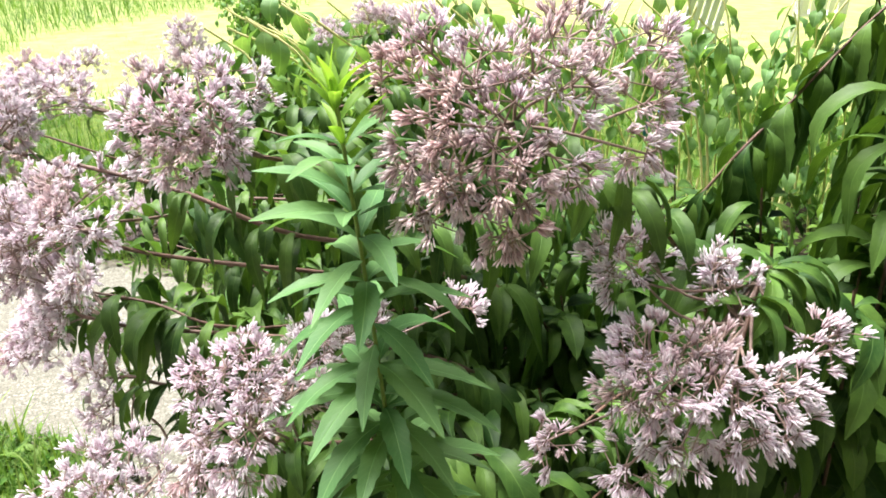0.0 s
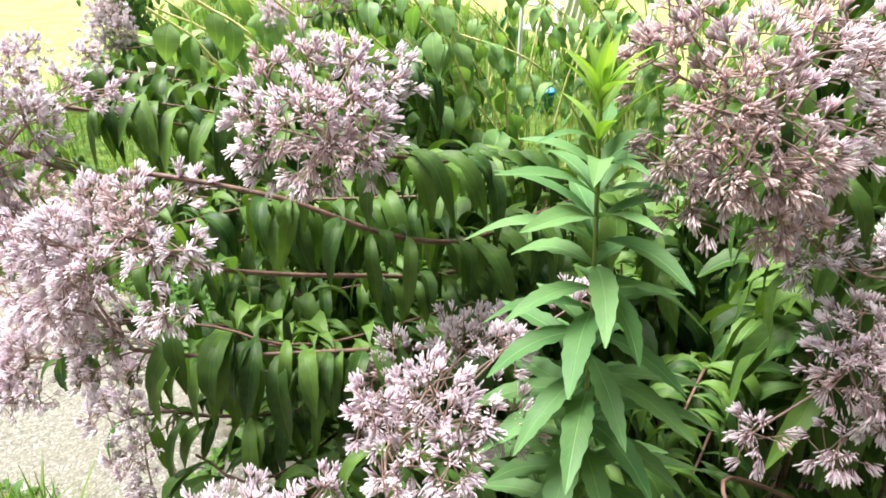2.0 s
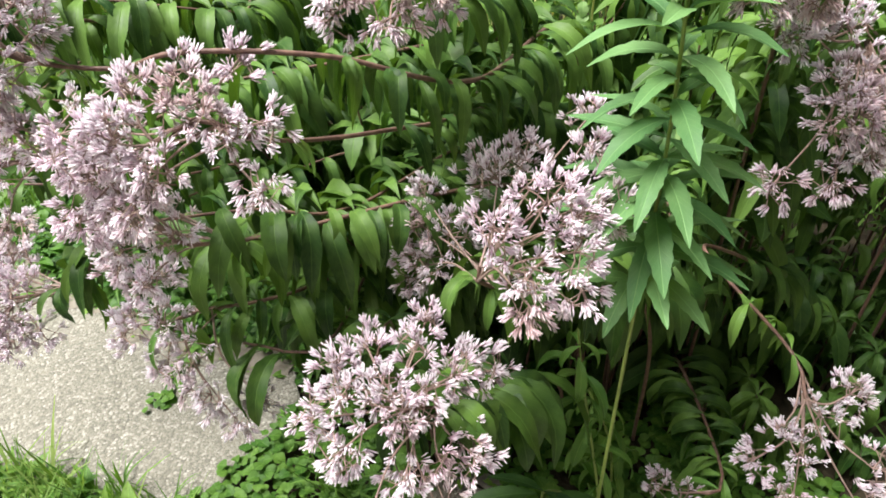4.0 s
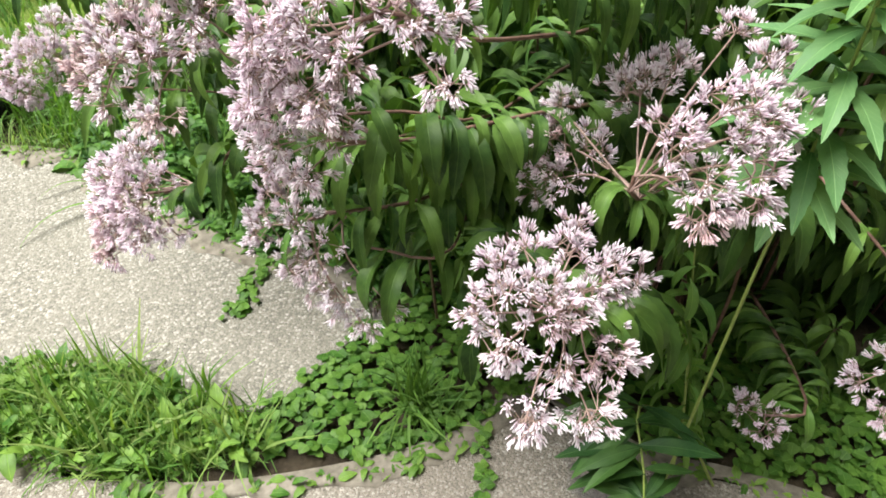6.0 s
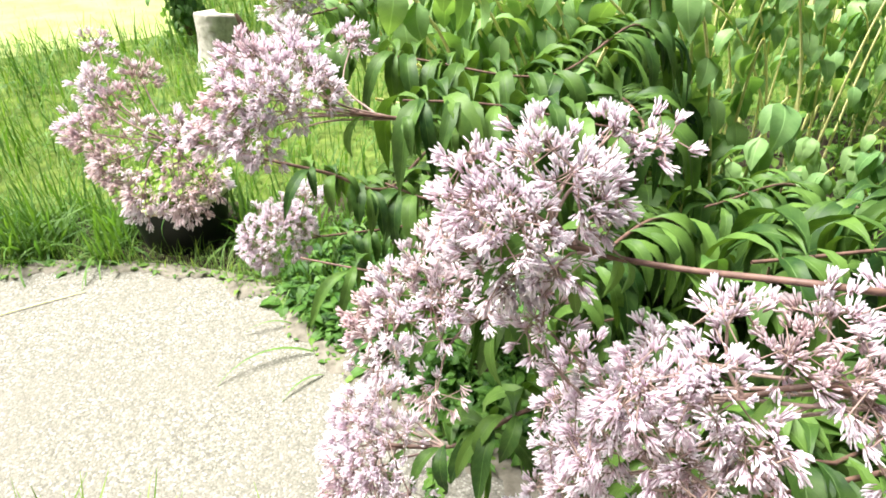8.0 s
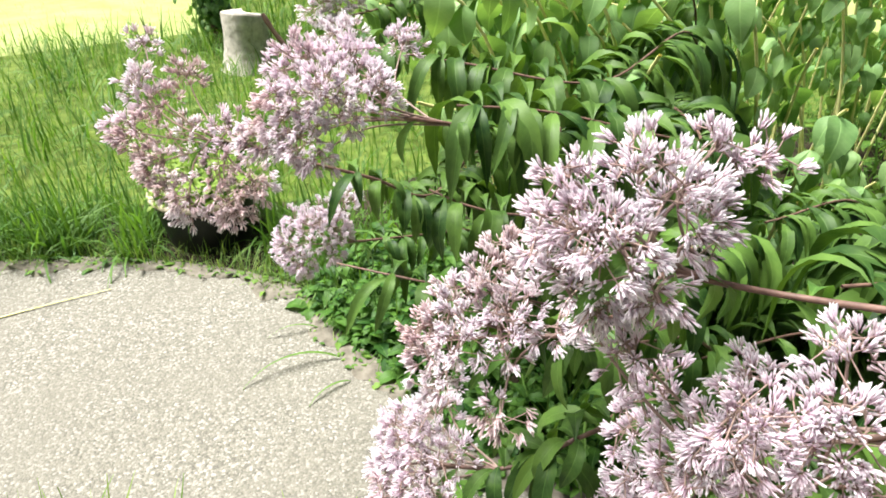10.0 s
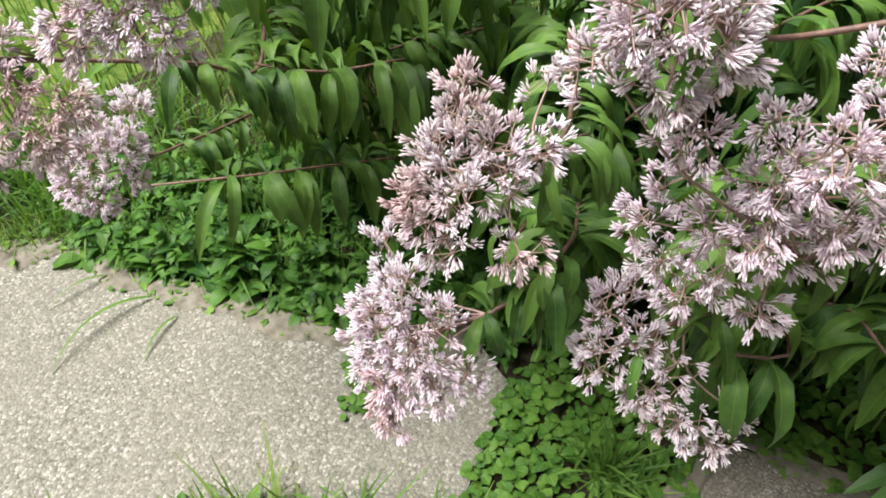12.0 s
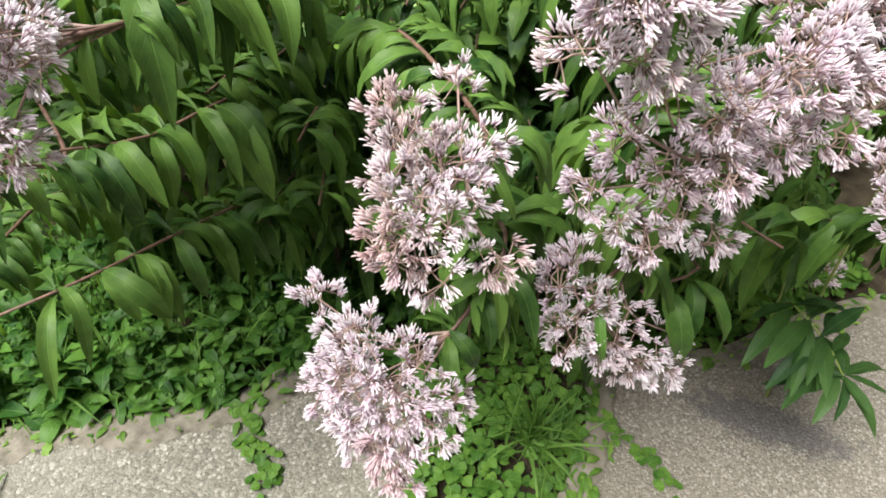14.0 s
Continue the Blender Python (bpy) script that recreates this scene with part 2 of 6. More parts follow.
# ---- small builders ----
def mesh_of(name, verts, faces, mats, uvs=None, smooth=True, mat_ids=None):
    """A mesh from arrays. uvs: one pair per vertex."""
    me = bpy.data.meshes.new(name)
    v = np.asarray(verts, dtype=np.float32)
    f = np.asarray(faces, dtype=np.int32)
    k = f.shape[1]
    me.vertices.add(len(v))
    me.vertices.foreach_set("co", v.ravel())
    me.loops.add(f.size)
    me.loops.foreach_set("vertex_index", f.ravel())
    me.polygons.add(len(f))
    me.polygons.foreach_set("loop_start", np.arange(0, f.size, k, dtype=np.int32))
    if uvs is not None:
        lay = me.uv_layers.new(name="UVMap")
        lay.data.foreach_set("uv", np.asarray(uvs, dtype=np.float32)[f.ravel()].ravel())
    for m in mats:
        me.materials.append(m)
    if mat_ids is not None:
        me.polygons.foreach_set("material_index", np.asarray(mat_ids, dtype=np.int32))
    me.polygons.foreach_set("use_smooth", np.full(len(f), smooth))
    me.update(calc_edges=True)
    me.validate()
    return me


def part(name, me, parent, m=None, label=""):
    ob = new(name, me)
    ob.parent = parent
    if m is not None:
        ob.matrix_basis = m
    return tagged(ob, label) if label else ob


def thing(name, at, label, category, group="", kind=""):
    ob = new(name)
    ob.empty_display_size = 0.02
    ob.matrix_basis = Matrix.Translation(at)
    return tagged(ob, label, category, group, kind)


def unit(v):
    v = np.asarray(v, float)
    return v / max(1e-9, np.linalg.norm(v))


def glide(points, step=0.02):
    """Smooth curve through points, evenly stepped."""
    p = np.asarray(points, float)
    if len(p) == 2:
        n = max(2, int(np.linalg.norm(p[1] - p[0]) / step))
        return p[0] + (p[1] - p[0]) * np.linspace(0, 1, n + 1)[:, None]
    e = np.vstack([2 * p[0] - p[1], p, 2 * p[-1] - p[-2]])
    out = []
    for i in range(1, len(e) - 2):
        n = max(2, int(np.linalg.norm(e[i + 1] - e[i]) / step))
        t = np.linspace(0, 1, n, endpoint=False)[:, None]
        a, b, c, d = e[i - 1], e[i], e[i + 1], e[i + 2]
        out.append(0.5 * (2 * b + (c - a) * t + (2 * a - 5 * b + 4 * c - d) * t ** 2 + (3 * b - a - 3 * c + d) * t ** 3))
    return np.vstack(out + [p[-1:]])


def tube(path, r0, r1, sides=6, knots=None):
    """Vertices and quads of a tapering round stem; knots swell it at those places along its length."""
    path = np.asarray(path, float)
    n = len(path)
    tan = np.gradient(path, axis=0)
    tan /= np.linalg.norm(tan, axis=1)[:, None] + 1e-12
    up = np.array([0.0, 0, 1]) if abs(tan[0][2]) < 0.9 else np.array([1.0, 0, 0])
    s = unit(np.cross(tan[0], up))
    rings = []
    a = np.linspace(0, 2 * np.pi, sides, endpoint=False)
    for i in range(n):
        s = unit(s - tan[i] * np.dot(s, tan[i]))
        t2 = np.cross(tan[i], s)
        r = r0 + (r1 - r0) * i / max(1, n - 1)
        if knots and any(abs(i - k) < 1 for k in knots):
            r *= 1.45
        rings.append(path[i] + r * (np.cos(a)[:, None] * s + np.sin(a)[:, None] * t2))
    v = np.vstack(rings)
    i, j = np.meshgrid(np.arange(n - 1), np.arange(sides), indexing="ij")
    i, j = i.ravel(), j.ravel()
    k = (j + 1) % sides
    f = np.stack([i * sides + j, i * sides + k, (i + 1) * sides + k, (i + 1) * sides + j], 1)
    return v, f


def tubes_mesh(name, specs, mat):
    vs, fs, base = [], [], 0
    for path, r0, r1, sides in specs:
        v, f = tube(path, r0, r1, sides)
        vs.append(v), fs.append(f + base)
        base += len(v)
    return mesh_of(name, np.vstack(vs), np.vstack(fs), [mat])


def blade(length, width, up0, up1, fold=0.25, rows=9, cols=4, shape=0.75, teeth=0.0, petiole=0.08, twist=0.0, wave=0.0, side=0.0, quick=1.25):
    """One leaf along +x that starts at up0 degrees and bends to up1; fold lifts its edges, wave ripples them, side curls it sideways."""
    u = np.linspace(0, 1, rows + 1)
    ang = np.radians(up0 + (up1 - up0) * np.clip(u * quick, 0, 1) ** 0.9)
    yaw = np.radians(side) * u
    d = length / rows
    dirs = np.stack([np.cos(ang) * np.cos(yaw), np.cos(ang) * np.sin(yaw), np.sin(ang)], 1)
    c = np.vstack([[0, 0, 0], np.cumsum((dirs[:-1] + dirs[1:]) * 0.5 * d, axis=0)])
    nrm = np.stack([-np.sin(ang) * np.cos(yaw), -np.sin(ang) * np.sin(yaw), np.cos(ang)], 1)
    w = np.where(u < petiole, 0.04, np.sin(np.pi * np.clip((u - petiole) / (1 - petiole), 0, 1) ** shape) ** 0.85 + 0.015) * width * 0.5
    w[-1] = 0.0005
    verts, uvs = [], []
    for i in range(rows + 1):
        lat = np.cross(nrm[i], dirs[i])
        tw = np.radians(twist) * u[i]
        lat2 = lat * np.cos(tw) + nrm[i] * np.sin(tw)
        nr2 = np.cross(dirs[i], lat2)
        for j in range(cols + 1):
            s = 2 * j / cols - 1
            ww = w[i] * (1 + teeth * (1 if i % 2 else -1) * (abs(s) > 0.9))
            lift = fold * abs(s) * w[i] + wave * abs(s) * w[i] * math.sin(i * 2.1 + (1.5 if s > 0 else 0))
            verts.append(c[i] + lat2 * s * ww + nr2 * lift)
            uvs.append((0.5 + 0.5 * s * max(0.25, w[i] / (width * 0.5)), u[i]))
    faces = []
    for i in range(rows):
        for j in range(cols):
            a = i * (cols + 1) + j
            faces.append((a, a + cols + 1, a + cols + 2, a + 1))
    return np.array(verts), np.array(faces), np.array(uvs)


def leaf_mesh(name, mat, **kw):
    v, f, uv = blade(**kw)
    return mesh_of(name, v, f, [mat], uv)


def scatter(name, mats, prototypes, places):
    """Many small pieces in one mesh: places are (prototype, x, y, z, turn, lean, scale)."""
    vs, fs, us, base = [], [], [], 0
    for k, x, y, z, turn, lean, sc in places:
        v, f, uv = prototypes[k]
        ct, st, cl, sl = math.cos(turn), math.sin(turn), math.cos(lean), math.sin(lean)
        r = np.array([[ct * cl, -st, ct * sl], [st * cl, ct, st * sl], [-sl, 0, cl]])
        vs.append(v @ r.T * sc + (x, y, z)), fs.append(f + base), us.append(uv)
        base += len(v)
    return mesh_of(name, np.vstack(vs), np.vstack(fs), mats, np.vstack(us))


# leaf shapes, shared by all plants
R = random.Random(5)
JOE_SHAPES = [blade(length=0.195 * R.uniform(0.8, 1.15), width=0.035 * R.uniform(0.75, 1.2), up0=R.uniform(25, 65), up1=R.uniform(-92, -70),
                 fold=R.uniform(0.1, 0.45), teeth=0.05, rows=9, shape=0.82, twist=R.uniform(-30, 30), wave=R.uniform(0.03, 0.14), side=R.uniform(-30, 30), quick=R.uniform(1.15, 1.8)) for _ in range(22)]
JOE_HANG = [leaf_mesh("joe_pye_leaf_hanging", M_JOE, length=0.19 * R.uniform(0.8, 1.1), width=0.044 * R.uniform(0.85, 1.15), up0=R.uniform(-25, 20), up1=R.uniform(-97, -82),
                      fold=R.uniform(0.1, 0.35), teeth=0.05, rows=11, shape=0.78, twist=R.uniform(-25, 25), wave=R.uniform(0.03, 0.1), side=R.uniform(-20, 20), quick=R.uniform(2.2, 3.4)) for _ in range(9)]
JOE = [mesh_of("joe_pye_leaf", v, f, [M_JOE], uv) for v, f, uv in JOE_SHAPES]
JOE_FLAT = [leaf_mesh("joe_pye_leaf_spread", M_JOE, length=0.16 * R.uniform(0.85, 1.15), width=0.056 * R.uniform(0.85, 1.15), up0=R.uniform(15, 35), up1=R.uniform(-60, -25),
                      fold=R.uniform(0.12, 0.32), teeth=0.05, rows=12, shape=0.8, twist=R.uniform(-20, 20), wave=R.uniform(0.03, 0.1), side=R.uniform(-20, 20)) for _ in range(8)]
SHOOT = [leaf_mesh("shoot_leaf", M_JOE_SIDE, length=0.1 * R.uniform(0.8, 1.2), width=0.017 * R.uniform(0.8, 1.2), up0=R.uniform(0, 30), up1=R.uniform(-95, -80),
                   fold=0.35, rows=8, shape=0.8, twist=R.uniform(-30, 30), wave=0.1, side=R.uniform(-20, 20)) for _ in range(6)]
GOLD = [leaf_mesh("goldenrod_leaf", M_GOLD, length=0.115 * R.uniform(0.88, 1.08), width=0.024 * R.uniform(0.9, 1.12), up0=R.uniform(8, 26), up1=R.uniform(-42, -6),
                  fold=R.uniform(0.15, 0.35), teeth=0.07, rows=14, shape=0.85, petiole=0.03, twist=R.uniform(-18, 18), wave=0.05, side=R.uniform(-14, 14)) for _ in range(9)]
SPEAR = [leaf_mesh("spear_leaf", M_SPEAR, length=0.13 * R.uniform(0.9, 1.1), width=0.03 * R.uniform(0.9, 1.1), up0=R.uniform(0, 25), up1=R.uniform(-50, -15), fold=0.25, teeth=0.04, rows=12, shape=0.8, petiole=0.04, twist=R.uniform(-20, 20), side=R.uniform(-20, 20)) for _ in range(5)]
GOLD_YOUNG = [leaf_mesh("goldenrod_young_leaf", M_GOLD_TOP, length=0.064 * R.uniform(0.85, 1.15), width=0.0125, up0=R.uniform(45, 65), up1=R.uniform(-5, 35),
                        fold=0.4, rows=8, shape=0.85, petiole=0.03, twist=R.uniform(-12, 12), side=R.uniform(-12, 12)) for _ in range(5)]
GOLD_MID = [leaf_mesh("goldenrod_upper_leaf", M_GOLD, length=0.098 * R.uniform(0.92, 1.08), width=0.021 * R.uniform(0.9, 1.1), up0=R.uniform(30, 48), up1=R.uniform(-25, 5),
                      fold=0.3, teeth=0.06, rows=10, shape=0.85, petiole=0.03, twist=R.uniform(-15, 15), side=R.uniform(-14, 14)) for _ in range(6)]
OVAL_SHAPES = [blade(length=0.112 * R.uniform(0.8, 1.12), width=0.062 * R.uniform(0.85, 1.1), up0=R.uniform(-40, 10), up1=R.uniform(-98, -72),
                  fold=R.uniform(0.05, 0.28), rows=9, shape=0.62, twist=R.uniform(-20, 20), wave=R.uniform(0.02, 0.08), side=R.uniform(-25, 25)) for _ in range(10)]
OVAL = [mesh_of("oval_leaf", v, f, [M_OVAL], uv) for v, f, uv in OVAL_SHAPES]


# ---- flower heads ----
def floret_shape():
    """One tubular floret along +z, 1 long: a narrow foot that swells to a blunt, rounded tip."""
    v, uv, f = [], [], []
    rings = ((0.0, 0.045), (0.76, 0.122), (0.97, 0.07))
    for i, (z, r) in enumerate(rings):
        for k in range(3):
            a = k * math.pi * 2 / 3 + 0.35 * i
            v.append((r * math.cos(a), r * math.sin(a), z + (0.05 * k if i == 2 else 0))), uv.append((k / 3, z))
    for i in range(2):
        for k in range(3):
            f.append((i * 3 + k, i * 3 + (k + 1) % 3, (i + 1) * 3 + (k + 1) % 3, (i + 1) * 3 + k))
    f.append((6, 7, 8, 6))
    return np.array(v), np.array(f), np.array(uv)


FLORET = floret_shape()


def turn_to(d, spin):
    """Rotations that take +z to each direction d, after a spin."""
    d = d / (np.linalg.norm(d, axis=1)[:, None] + 1e-12)
    h = np.where(np.abs(d[:, 2:3]) < 0.9, np.array([[0.0, 0, 1]]), np.array([[1.0, 0, 0]]))
    x = np.cross(h, d)
    x /= np.linalg.norm(x, axis=1)[:, None]
    y = np.cross(d, x)
    c, s = np.cos(spin)[:, None], np.sin(spin)[:, None]
    return np.stack([x * c + y * s, -x * s + y * c, d], 2)


def flower_head(rng, hub, axis, radius, open_angle=75, rays=11, tufts=4, florets=11, floret_len=0.0084, depth=1.0):
    """Domed, branched head: rays from the hub fork into short stalks, each with a tuft of florets. Returns floret and stalk arrays."""
    axis = unit(axis)
    hub = np.asarray(hub, float)
    s = unit(np.cross(axis, (0.31, 0.2, 0.9)))
    t = np.cross(axis, s)
    stalks, bases, ways = [], [], []
    for i in range(rays):
        if i > 2 and rng.random() < 0.1:
            continue
        th = math.radians(open_angle) * math.sqrt((i + 0.3) / rays) * rng.uniform(0.88, 1.12)
        ph = i * 2.39996 + rng.uniform(-0.35, 0.35)
        d = unit(axis * math.cos(th) * depth + (s * math.cos(ph) + t * math.sin(ph)) * math.sin(th))
        reach = radius * rng.uniform(0.6, 1.35)
        fork = hub + d * reach * rng.uniform(0.5, 0.62)
        stalks.append((np.array([hub, hub + d * reach * 0.3 + axis * 0.003, fork]), 0.0012, 0.0008))
        p = unit(np.cross(d, (0.2, 0.9, 0.35)))
        q = np.cross(d, p)
        for j in range(tufts):
            a = j * 2.39996 + rng.uniform(-0.5, 0.5) + i
            spread = 0.0 if j == 0 else 0.015 + 0.006 * math.sqrt(j)
            tip = hub + d * (reach - floret_len * 0.9) * rng.uniform(0.9, 1.03) + (p * math.cos(a) + q * math.sin(a)) * spread * rng.uniform(0.8, 1.25) - d * spread * 0.35
            d2 = unit(tip - fork + d * 0.01)
            stalks.append((np.array([fork, tip]), 0.0007, 0.0006))
            lie = unit(axis * 0.55 + d2 * 0.75 + np.array([rng.gauss(0, 0.24) for _ in range(3)]))
            for _ in range(int(florets * rng.uniform(0.7, 1.2))):
                g = np.array([rng.gauss(0, 1) for _ in range(3)])
                out = g - lie * np.dot(g, lie)
                w = unit(lie + out * 0.26 + np.array([rng.gauss(0, 0.08) for _ in range(3)]))
                bases.append(tip + out * floret_len * 0.2 + lie * floret_len * rng.uniform(-0.6, 0.4)), ways.append(w)
    return stalks, np.array(bases), np.array(ways)


def head_parts(parent, rng, origin, heads, petals, floret_len=0.0084):
    """The flower heads of one stem as a part, with its stalks below it."""
    for hub, axis, radius, angle, rays, tufts, florets in heads:
        st, b, w = flower_head(rng, hub, axis, radius, angle, rays, tufts, florets, floret_len)
        n = len(b)
        rot = turn_to(w, np.array([rng.uniform(0, 6.28) for _ in range(n)]))
        size = np.array([floret_len * rng.uniform(0.75, 1.15) for _ in range(n)])
        fv, ff, fu = FLORET
        v = np.einsum("nij,kj->nki", rot, fv) * size[:, None, None] + (b - origin)[:, None, :]
        f = ff[None] + (np.arange(n) * len(fv))[:, None, None]
        top = part("flower_head", mesh_of("flower_head", v.reshape(-1, 3), f.reshape(-1, 4), [petals], np.tile(fu, (n, 1))), parent, None, "domed head of pale lilac tubular florets")
        tagged(top, kind="stuff")
        tagged(part("stalk_spray", tubes_mesh("stalk_spray", [(p - origin, a, c, 4) for p, a, c in st], M_STALK), top), kind="stuff")


# ---- ground, beds and paving ----
def sheet(name, outline, z, mat, label, category, step=0.0, rough=0.0, seed=1):
    """A flat outlined patch; step and rough give it gentle lumps."""
    bm = bmesh.new()
    vs = [bm.verts.new((x, y, 0)) for x, y in outline]
    bm.faces.new(vs)
    if step:
        bmesh.ops.triangulate(bm, faces=bm.faces[:])
        for _ in range(3):
            bmesh.ops.subdivide_edges(bm, edges=[e for e in bm.edges if e.calc_length() > step], cuts=2)
        for v in bm.verts:
            v.co.z += rough * (noise.noise(Vector((v.co.x * 6, v.co.y * 6, seed))) + 0.4 * noise.noise(Vector((v.co.x * 21, v.co.y * 21, seed))))
    bm.normal_update()
    me = bpy.data.meshes.new(name)
    bm.to_mesh(me)
    bm.free()
    me.materials.append(mat)
    ob = new(name, me)
    ob.location.z = z
    return tagged(ob, label, category, "", "structure")


def slab(name, outline, thick, mat, label, seed):
    """A poured slab with a crumbled, rounded rim."""
    rng = random.Random(seed)
    pts = []
    for i, p in enumerate(outline):
        q = outline[(i + 1) % len(outline)]
        n = max(1, int(math.dist(p, q) / 0.05))
        if math.dist(p, q) > 1.6:
            n = 6
        for k in range(n):
            pts.append((p[0] + (q[0] - p[0]) * k / n + rng.uniform(-0.008, 0.008), p[1] + (q[1] - p[1]) * k / n + rng.uniform(-0.008, 0.008)))
    bm = bmesh.new()
    face = bm.faces.new([bm.verts.new((x, y, 0)) for x, y in pts])
    got = bmesh.ops.extrude_face_region(bm, geom=[face])
    for v in got["geom"]:
        if isinstance(v, bmesh.types.BMVert):
            v.co.z -= thick
    bmesh.ops.recalc_face_normals(bm, faces=bm.faces[:])
    rim = [e for e in bm.edges if all(abs(v.co.z) < 1e-6 for v in e.verts)]
    bmesh.ops.bevel(bm, geom=rim, offset=0.009, segments=2, profile=0.6, affect="EDGES")
    me = bpy.data.meshes.new(name)
    bm.to_mesh(me)
    bm.free()
    me.materials.append(mat)
    return tagged(new(name, me), label, "path", "", "structure")


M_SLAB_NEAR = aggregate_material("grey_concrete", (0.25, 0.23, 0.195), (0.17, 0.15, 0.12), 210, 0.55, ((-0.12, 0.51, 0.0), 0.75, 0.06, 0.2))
sheet("ground", [(-90, -40), (90, -40), (90, 140), (-90, 140)], -0.062, M_LAWN, "sunlit yellow-green mown lawn", "lawn")
sheet("rough_lawn", [(-6, 2.6), (-0.5, 2.5), (2.8, 3.1), (4.5, 3.6), (3.6, 4.9), (2.4, 6.2), (2.2, 11), (-2.2, 12.5), (-1.75, 6.2), (-3.4, 5.7), (-6, 5.2)], -0.056, M_ROUGH, "rough green unmown grass ground", "grass", 0.4, 0.003)
sheet("bed_soil", [(-3.4, 2.62), (-1.75, 2.62), (-1.3, 2.5), (-1.0, 2.25), (-0.9, 1.9), (-0.75, 1.45), (-1.2, 1.35), (-3.4, 1.75), (-3.4, 1.0), (-1.0, 0.95), (-0.4, 0.72), (0.1, 0.35), (0.5, -0.3),
                   (2.6, -0.6), (3.2, 1.5), (2.6, 3.3), (0.6, 3.6), (-0.9, 3.1), (-1.6, 3.2), (-3.4, 3.2)], -0.02, M_SOIL, "dark crumbly garden soil under the plants", "soil", 0.16, 0.012)
slab("path_far", [(-4.2, 2.95), (-2.1, 2.78), (-1.72, 2.74), (-1.3, 2.6), (-0.98, 2.4), (-0.84, 2.1), (-0.68, 1.87), (-0.56, 1.62), (-0.42, 1.52), (-0.32, 1.38), (-0.35, 1.25), (-0.47, 1.19), (-0.6, 1.13), (-0.74, 1.11), (-0.86, 1.24),
                  (-0.97, 1.38), (-1.12, 1.47), (-1.5, 1.57), (-4.2, 2.15)], 0.06, M_SLAB, "pale exposed-aggregate concrete path slab, weathered", 3)
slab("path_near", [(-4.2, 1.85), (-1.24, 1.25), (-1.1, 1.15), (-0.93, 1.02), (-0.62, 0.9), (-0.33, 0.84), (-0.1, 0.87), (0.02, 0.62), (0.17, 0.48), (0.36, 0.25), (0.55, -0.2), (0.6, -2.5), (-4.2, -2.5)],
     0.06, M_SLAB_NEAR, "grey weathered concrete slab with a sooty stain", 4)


# ---- plain unseen wall, added behind the camera to hold back skylight ----
M_WALL = plain_material("weathered_render", (0.13, 0.12, 0.105), (0.2, 0.185, 0.16), 9, 0.9, 0.5, 0.004)
bm = bmesh.new()
bmesh.ops.create_cube(bm, size=1)
bmesh.ops.scale(bm, vec=(9.0, 0.3, 4.6), verts=bm.verts)
bmesh.ops.bevel(bm, geom=bm.edges[:], offset=0.01, segments=2, affect="EDGES")
wall_mesh = bpy.data.meshes.new("sky_block_wall")
bm.to_mesh(wall_mesh)
bm.free()
wall_mesh.materials.append(M_WALL)
wall = tagged(new("sky_block_wall", wall_mesh), "plain unseen wall added behind the camera to block skylight", "wall", "", "structure")
wall.location = (0.2, -1.45, 2.2)


# ---- plants with flower heads ----
serial = [0]


def lay_leaf(parent, kinds, rng, at, az, tip=0.0, roll=0.0, size=1.0, name="leaf"):
    me = rng.choice(kinds)
    return part(name, me, parent, Matrix.LocRotScale(at, Euler((roll, tip, az)), (size, size, size)))


def whorled(parent, rng, path, start, stop, gap, kinds, size0, size1, per=4, out_bias=None, origin=(0, 0, 0)):
    """Whorls of leaves along a stem: they leave it sideways and bend down under their weight."""
    seg = np.linalg.norm(np.diff(path, axis=0), axis=1)
    run = np.concatenate([[0], np.cumsum(seg)])
    total = run[-1]
    s = total * start
    while s < total * stop:
        i = min(len(path) - 2, int(np.searchsorted(run, s)))
        at = path[i]
        d = unit(path[i + 1] - path[i])
        f = (s / total - start) / max(1e-6, stop - start)
        size = size0 + (size1 - size0) * f
        lean = math.atan2(d[1], d[0])
        steep = abs(d[2])
        first = rng.uniform(0, 6.28)
        for k in range(per):
            if steep > 0.75:
                az = first + k * 6.283 / per + rng.uniform(-0.25, 0.25)
            else:
                az = lean + (1 if k % 2 else -1) * (math.pi / 2 - 0.35 * (k // 2) + rng.uniform(-0.35, 0.35))
            p = Vector(at - origin) + Vector((rng.uniform(-0.006, 0.006), rng.uniform(-0.006, 0.006), 0.002 - 0.006 * (k // 2)))
            lay_leaf(parent, kinds, rng, p, az, rng.uniform(-0.12, 0.22), rng.uniform(-0.3, 0.3), size * rng.uniform(0.7, 1.15))
        s += gap * rng.uniform(0.85, 1.15)


